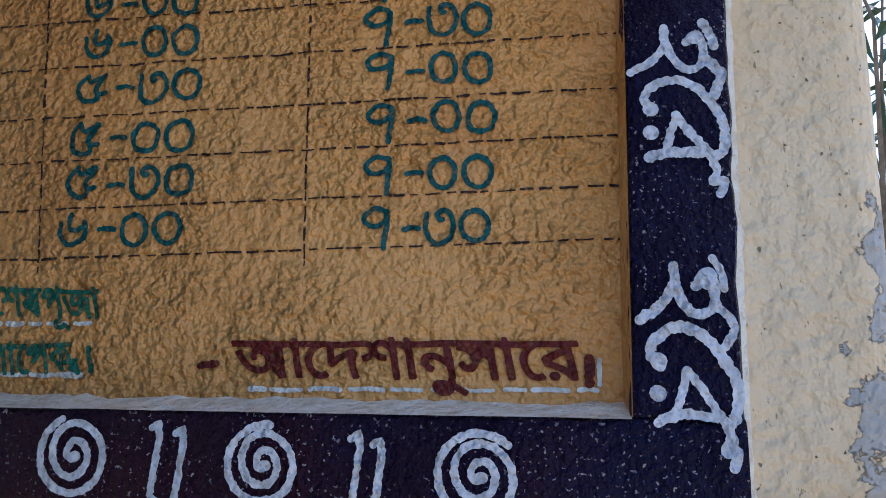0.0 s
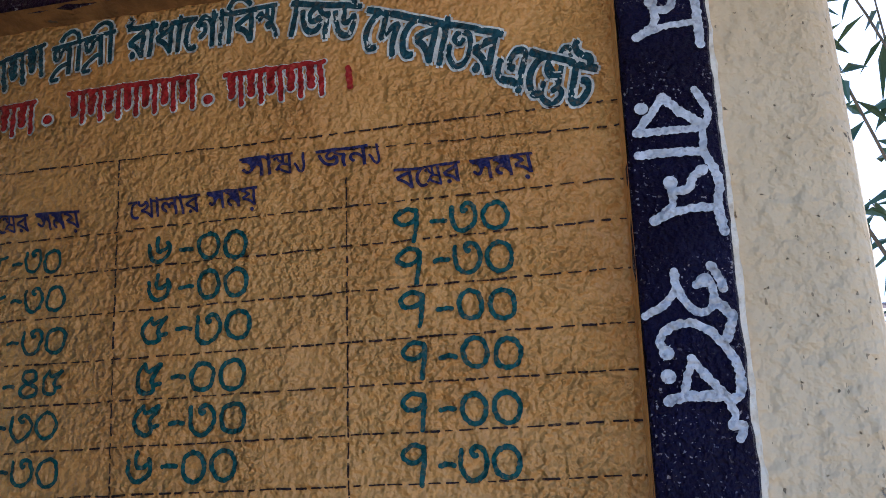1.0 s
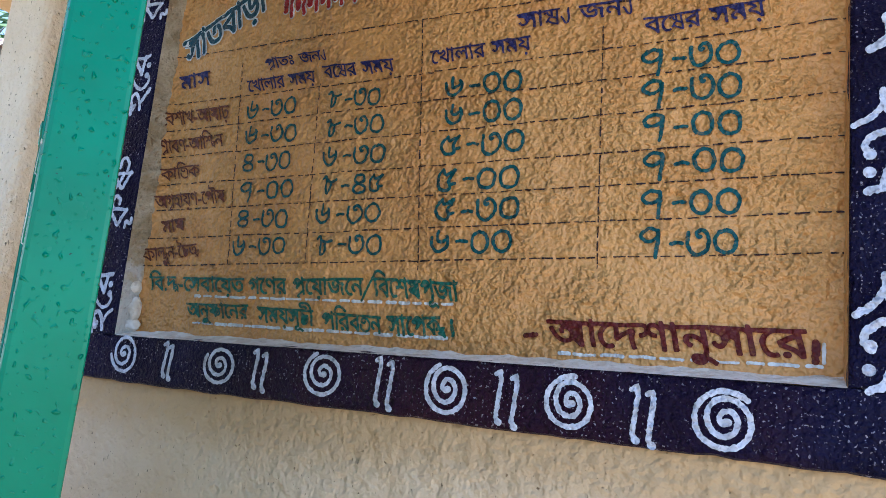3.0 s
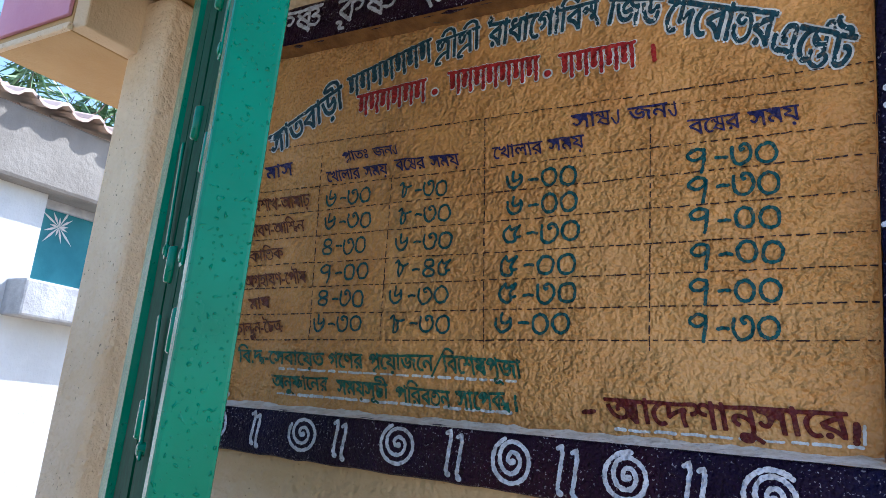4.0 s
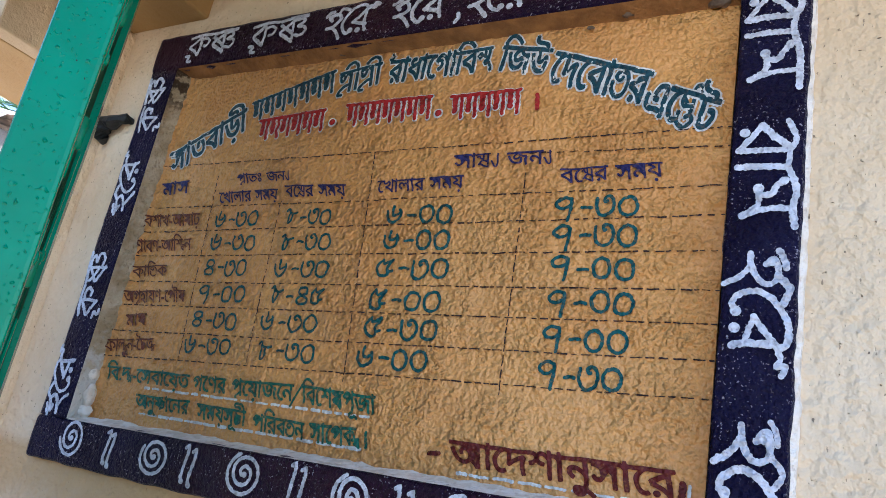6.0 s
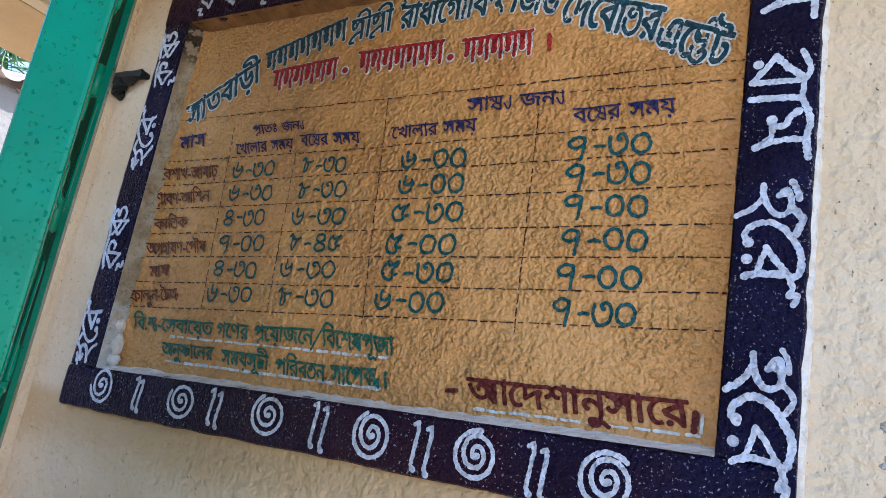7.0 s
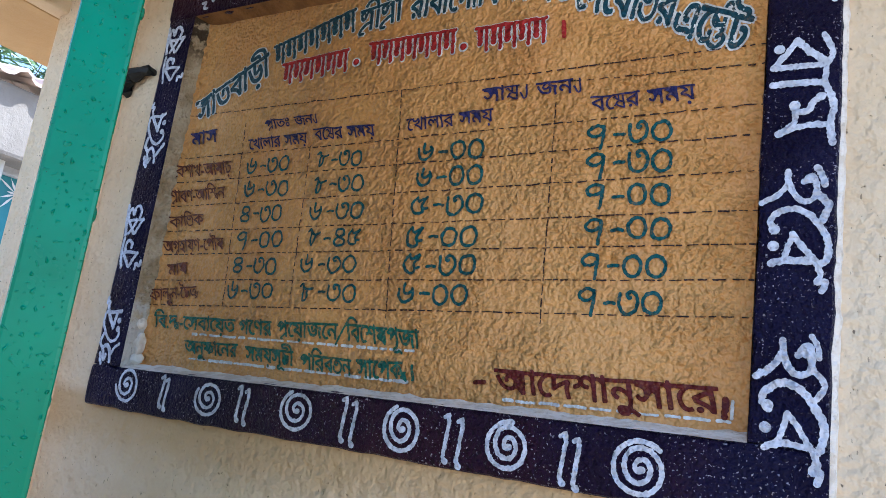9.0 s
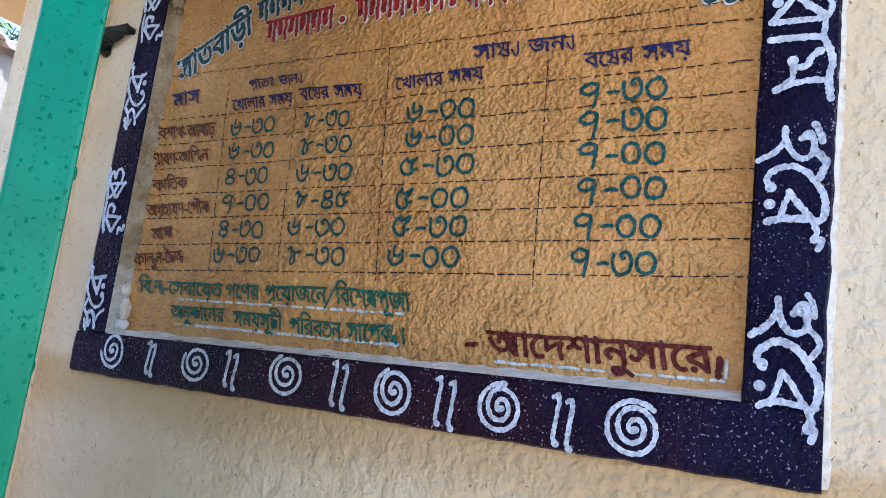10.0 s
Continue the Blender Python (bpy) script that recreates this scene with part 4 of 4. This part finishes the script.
# the four inner channels wear the darkened green, their shade put into the colour
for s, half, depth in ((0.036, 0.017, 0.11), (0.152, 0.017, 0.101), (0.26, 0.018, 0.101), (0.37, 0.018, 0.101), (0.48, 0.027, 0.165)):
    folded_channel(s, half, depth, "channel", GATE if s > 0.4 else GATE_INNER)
# hinge knuckles where the lattice is pinned to the stile and to the channels
for k in range(13):
    for s, side in ((0.050, 1), (0.056, -1), (0.215, 1), (0.225, -1)):
        z = 0.16 + 0.17 * k + (0.085 if s > 0.1 else 0.0)
        if z > 2.24:
            continue
        bm = bmesh.new()
        tube(bm, [LEAF @ Vector((s, side * 0.019, z + dz)) for dz in (-0.021, -0.019, 0.019, 0.021)], [0.005, 0.0075, 0.0075, 0.005], 8)
        part("knuckle", bm, GATE, stile if s < 0.1 else gate, smooth=True)
# folded lattice bars between the channels, with their rivets
for n, (z, h, s0, s1, lean) in enumerate(((0.30, 0.30, 0.05, 0.59, 0.02), (0.80, 0.30, 0.05, 0.59, -0.02), (1.14, 0.10, 0.05, 0.09, 0.0), (1.28, 0.05, 0.06, 0.09, 0.0), (1.40, 0.16, 0.12, 0.20, -0.015), (1.58, 0.05, 0.05, 0.08, 0.0), (1.62, 0.14, 0.26, 0.33, 0.02),
                                         (1.79, 0.11, 0.045, 0.075, 0.0), (1.97, 0.05, 0.04, 0.07, 0.0), (2.02, 0.16, 0.14, 0.24, -0.02))):
    for side in (1, -1):
        bm = bmesh.new()
        y = side * 0.0245
        for v in box(bm, (s0, y - 0.0016, z), (s0 + 0.018, y + 0.0016, z + h), None, 0.001, 1):
            u = (v.co.z - z) / h
            v.co.x += (s1 - s0 - 0.018) * u
            v.co.z += lean * u
            v.co = LEAF @ v.co
        bar = part("lattice_bar", bm, GATE, gate)
        bm = bmesh.new()
        tip = LEAF @ Vector((s0 + 0.010, y + side * 0.004, z + 0.010))
        tube(bm, [LEAF @ Vector((s0 + 0.010, y - side * 0.004, z + 0.010)), LEAF @ Vector((s0 + 0.010, y + side * 0.003, z + 0.010)), tip], [0.007, 0.0065, 0.003], 8)
        part("rivet", bm, GATE, bar)

# clamp on the wall beside the board
bm = bmesh.new()
tube(bm, [(-0.958, FACE + 0.004, 2.046), (-0.954, FACE - 0.012, 2.045), (-0.944, FACE - 0.020, 2.049), (-0.928, FACE - 0.019, 2.056), (-0.912, FACE - 0.021, 2.052), (-0.898, FACE - 0.017, 2.060), (-0.884, FACE - 0.012, 2.064), (-0.876, FACE + 0.002, 2.062)],
     [0.008, 0.017, 0.020, 0.014, 0.017, 0.011, 0.012, 0.006], 9)
tube(bm, [(-0.950, FACE + 0.003, 2.022), (-0.948, FACE - 0.012, 2.026), (-0.940, FACE - 0.016, 2.040), (-0.936, FACE - 0.012, 2.066), (-0.930, FACE + 0.002, 2.074)], [0.008, 0.015, 0.016, 0.010, 0.006], 8)
for v in bm.verts:
    v.co += Vector((-0.036, 0, 0.004)) + 0.005 * noise.noise_vector(v.co * 120)
tagged(part("hook", bm, IRON), "blackened iron gate catch fixed in the wall", "hook")
# stub of an old fitting in the ceiling
bm = bmesh.new()
tube(bm, [(-0.596, -0.085, 2.387), (-0.596, -0.085, 2.376), (-0.596, -0.088, 2.366), (-0.598, -0.094, 2.352), (-0.602, -0.097, 2.346)], [0.013, 0.012, 0.0075, 0.009, 0.004], 10)
for v in bm.verts:
    v.co += 0.002 * noise.noise_vector(v.co * 150)
tagged(part("ceiling_hook", bm, RUST), "rust-brown stub of a fitting in the porch ceiling", "hook")


# ---- outside, beyond the gateway ----
def leafy(name, base, tip_box, n_limbs, n_leaves, leaf_len, leaf_w, mat, seed, label, category, spread=0.25):
    """A shrub or tree: tapered trunk, limbs, and a crown of narrow single leaves."""
    r = random.Random(seed)
    top = holder(name, base, label, category)
    lo, hi = tip_box
    bm = bmesh.new()
    mid = Vector(((lo[0] + hi[0]) / 2, (lo[1] + hi[1]) / 2, lo[2]))
    tube(bm, [base, Vector(base).lerp(mid, 0.5) + Vector((0.1, 0.05, 0)), mid], [0.05, 0.035, 0.02], 7)
    part("trunk", bm, BARK, top)
    wood, leaves = bmesh.new(), bmesh.new()
    for k in range(n_limbs):
        tip = Vector([r.uniform(a, b) for a, b in zip(lo, hi)])
        start = Vector(base).lerp(mid, r.uniform(0.7, 1.0))
        bend = start.lerp(tip, 0.55) + Vector((r.uniform(-1, 1), r.uniform(-1, 1), r.uniform(0, 1))) * spread * 0.5
        pts = [start, start.lerp(bend, 0.5), bend, bend.lerp(tip, 0.5) + Vector((0, 0, 0.03)), tip]
        tube(wood, pts, [0.012, 0.010, 0.007, 0.005, 0.003], 5)
        for q in range(n_leaves // n_limbs):
            u = r.uniform(0.35, 1.0) * 4
            i = min(int(u), 3)
            p = pts[i].lerp(pts[i + 1], u - i)
            d = Vector((r.uniform(-1, 1), r.uniform(-1, 1), r.uniform(-1.0, 0.35))).normalized()
            side = d.cross(Vector((r.uniform(-1, 1), r.uniform(-1, 1), 0.4))).normalized()
            ln, w = leaf_len * r.uniform(0.6, 1.2), leaf_w * r.uniform(0.7, 1.2)
            sag = Vector((0, 0, -0.12 * ln))
            a = leaves.verts.new(p)
            b = leaves.verts.new(p + d * ln * 0.4 + side * w)
            c = leaves.verts.new(p + d * ln + sag * 2)
            e = leaves.verts.new(p + d * ln * 0.4 - side * w)
            f = leaves.verts.new(p + d * ln * 0.45 + side.cross(d) * w * 0.35)
            leaves.faces.new((a, b, f))
            leaves.faces.new((b, c, f))
            leaves.faces.new((c, e, f))
            leaves.faces.new((e, a, f))
    tagged(part("branchwork", wood, BARK, top), kind="stuff")
    tagged(part("crown", leaves, mat, top), kind="stuff")
    return top


house = holder("house", (-3.3, 1.0, 0.0), "whitewashed low house with a clay-tiled eave across the yard", "house")
XH = -3.2
for lo, hi in (((XH - 0.25, -1.5, 0.0), (XH, 0.90, 2.35)), ((XH - 0.25, 1.36, 0.0), (XH, 4.5, 2.35)), ((XH - 0.25, 0.90, 0.0), (XH, 1.36, 1.90))):
    part("wall", boxes((lo, hi)), WHITE_WALL, house)
bm = boxes(((XH - 0.30, -1.5, 2.34), (XH + 0.10, 4.5, 2.68)), bevel=0.02)
part("fascia", bm, PALE, house, "pale plastered eave band")
shutter = part("shutter", boxes(((XH - 0.16, 0.90, 1.90), (XH - 0.12, 1.36, 2.40)), bevel=0.004), TEAL_BOARD, house, "teal-painted shutter with a white leaf sprig")
part("shutter_head", boxes(((XH - 0.12, 0.90, 2.30), (XH - 0.085, 1.36, 2.40)), bevel=0.004), GREY_LEDGE, house)
part("window_sill", boxes(((XH - 0.12, 0.80, 1.74), (XH + 0.16, 1.44, 1.91)), bevel=0.012), GREY_LEDGE, house, "grey cement sill")
for k in range(13):
    bm = bmesh.new()
    a = math.tau * k / 13 + 0.2
    c = Vector((XH - 0.114, 1.05, 2.225))
    d = Vector((0, math.cos(a), math.sin(a)))
    q = Vector((0, -d.z, d.y))
    ln = 0.05 + 0.035 * (k % 3)
    v = [bm.verts.new(p) for p in (c, c + d * ln * 0.5 + q * 0.006, c + d * ln, c + d * ln * 0.5 - q * 0.006)]
    bm.faces.new(v)
    part("painted_leaf", bm, WHITE_WALL, shutter)
# pan tiles along the eave
bm = bmesh.new()
prof = [(-0.085, 0.012), (-0.06, -0.008), (-0.03, -0.012), (0.0, -0.004), (0.025, 0.022), (0.055, 0.034), (0.085, 0.014)]
upper = [[bm.verts.new((dx, y, z + 0.016 + slope)) for y, z in prof] for dx, slope in ((0.0, 0.0), (-0.36, 0.09))]
lower = [[bm.verts.new((dx, y, z + slope)) for y, z in prof] for dx, slope in ((0.0, 0.0), (-0.36, 0.09))]
for k in range(len(prof) - 1):
    bm.faces.new((upper[0][k], upper[0][k + 1], upper[1][k + 1], upper[1][k]))
    bm.faces.new((lower[0][k + 1], lower[0][k], lower[1][k], lower[1][k + 1]))
    bm.faces.new((lower[0][k], lower[0][k + 1], upper[0][k + 1], upper[0][k]))
tile = part("tile", bm, TILE, house, smooth=False)
tile_mesh = tile.data
base_m = Matrix.Translation((XH + 0.17, -0.9, 2.70))
tile.matrix_world = base_m
r2 = random.Random(8)
for row in range(3):
    for k in range(28):
        if row == 0 and k == 0:
            continue
        t2 = new("tile", tile_mesh)
        t2.parent = house
        t2.matrix_parent_inverse = house.matrix_world.inverted()
        t2.matrix_world = Matrix.Translation((XH + 0.17 - 0.27 * row + r2.uniform(-0.02, 0.02), -0.9 + 0.165 * k, 2.70 + 0.075 * row + r2.uniform(-0.006, 0.006))) @ Matrix.Rotation(r2.uniform(-0.05, 0.05), 4, "X")
leafy("bamboo", (-4.7, 1.2, 0.0), ((-5.0, -0.4, 2.7), (-4.1, 2.9, 4.2)), 26, 2600, 0.26, 0.014, LEAF_LIGHT, 5, "pale green bamboo thicket behind the tiled eave", "bamboo")

# ---- outside, beyond the pier ----
leafy("tree", (1.75, 2.6, 0.0), ((0.95, 1.9, 2.0), (2.0, 2.9, 3.9)), 14, 190, 0.20, 0.022, LEAF_DARK, 11, "slender tree with narrow dark drooping leaves", "tree")
leafy("shrub", (4.4, 8.2, 0.0), ((3.0, 7.4, 0.8), (6.4, 9.4, 2.5)), 30, 2400, 0.22, 0.045, LEAF_LIGHT, 21, "green garden shrubs in front of a far house", "shrub")
far = holder("far_house", (5.5, 11.0, 0.0), "low house with a weathered grey-mauve tiled roof", "house")
part("wall", boxes(((2.6, 10.5, 0.0), (9.0, 14.0, 2.6))), WHITE_WALL, far)
bm = bmesh.new()
for i in range(46):
    x0 = 2.2 + 0.16 * i
    for j in range(9):
        y0, z0 = 10.0 + 0.28 * j, 2.55 + 0.19 * j
        box(bm, (x0 + 0.006, y0, z0), (x0 + 0.154, y0 + 0.32, z0 + 0.035))
tagged(part("roof", bm, ROOF_FAR, far))
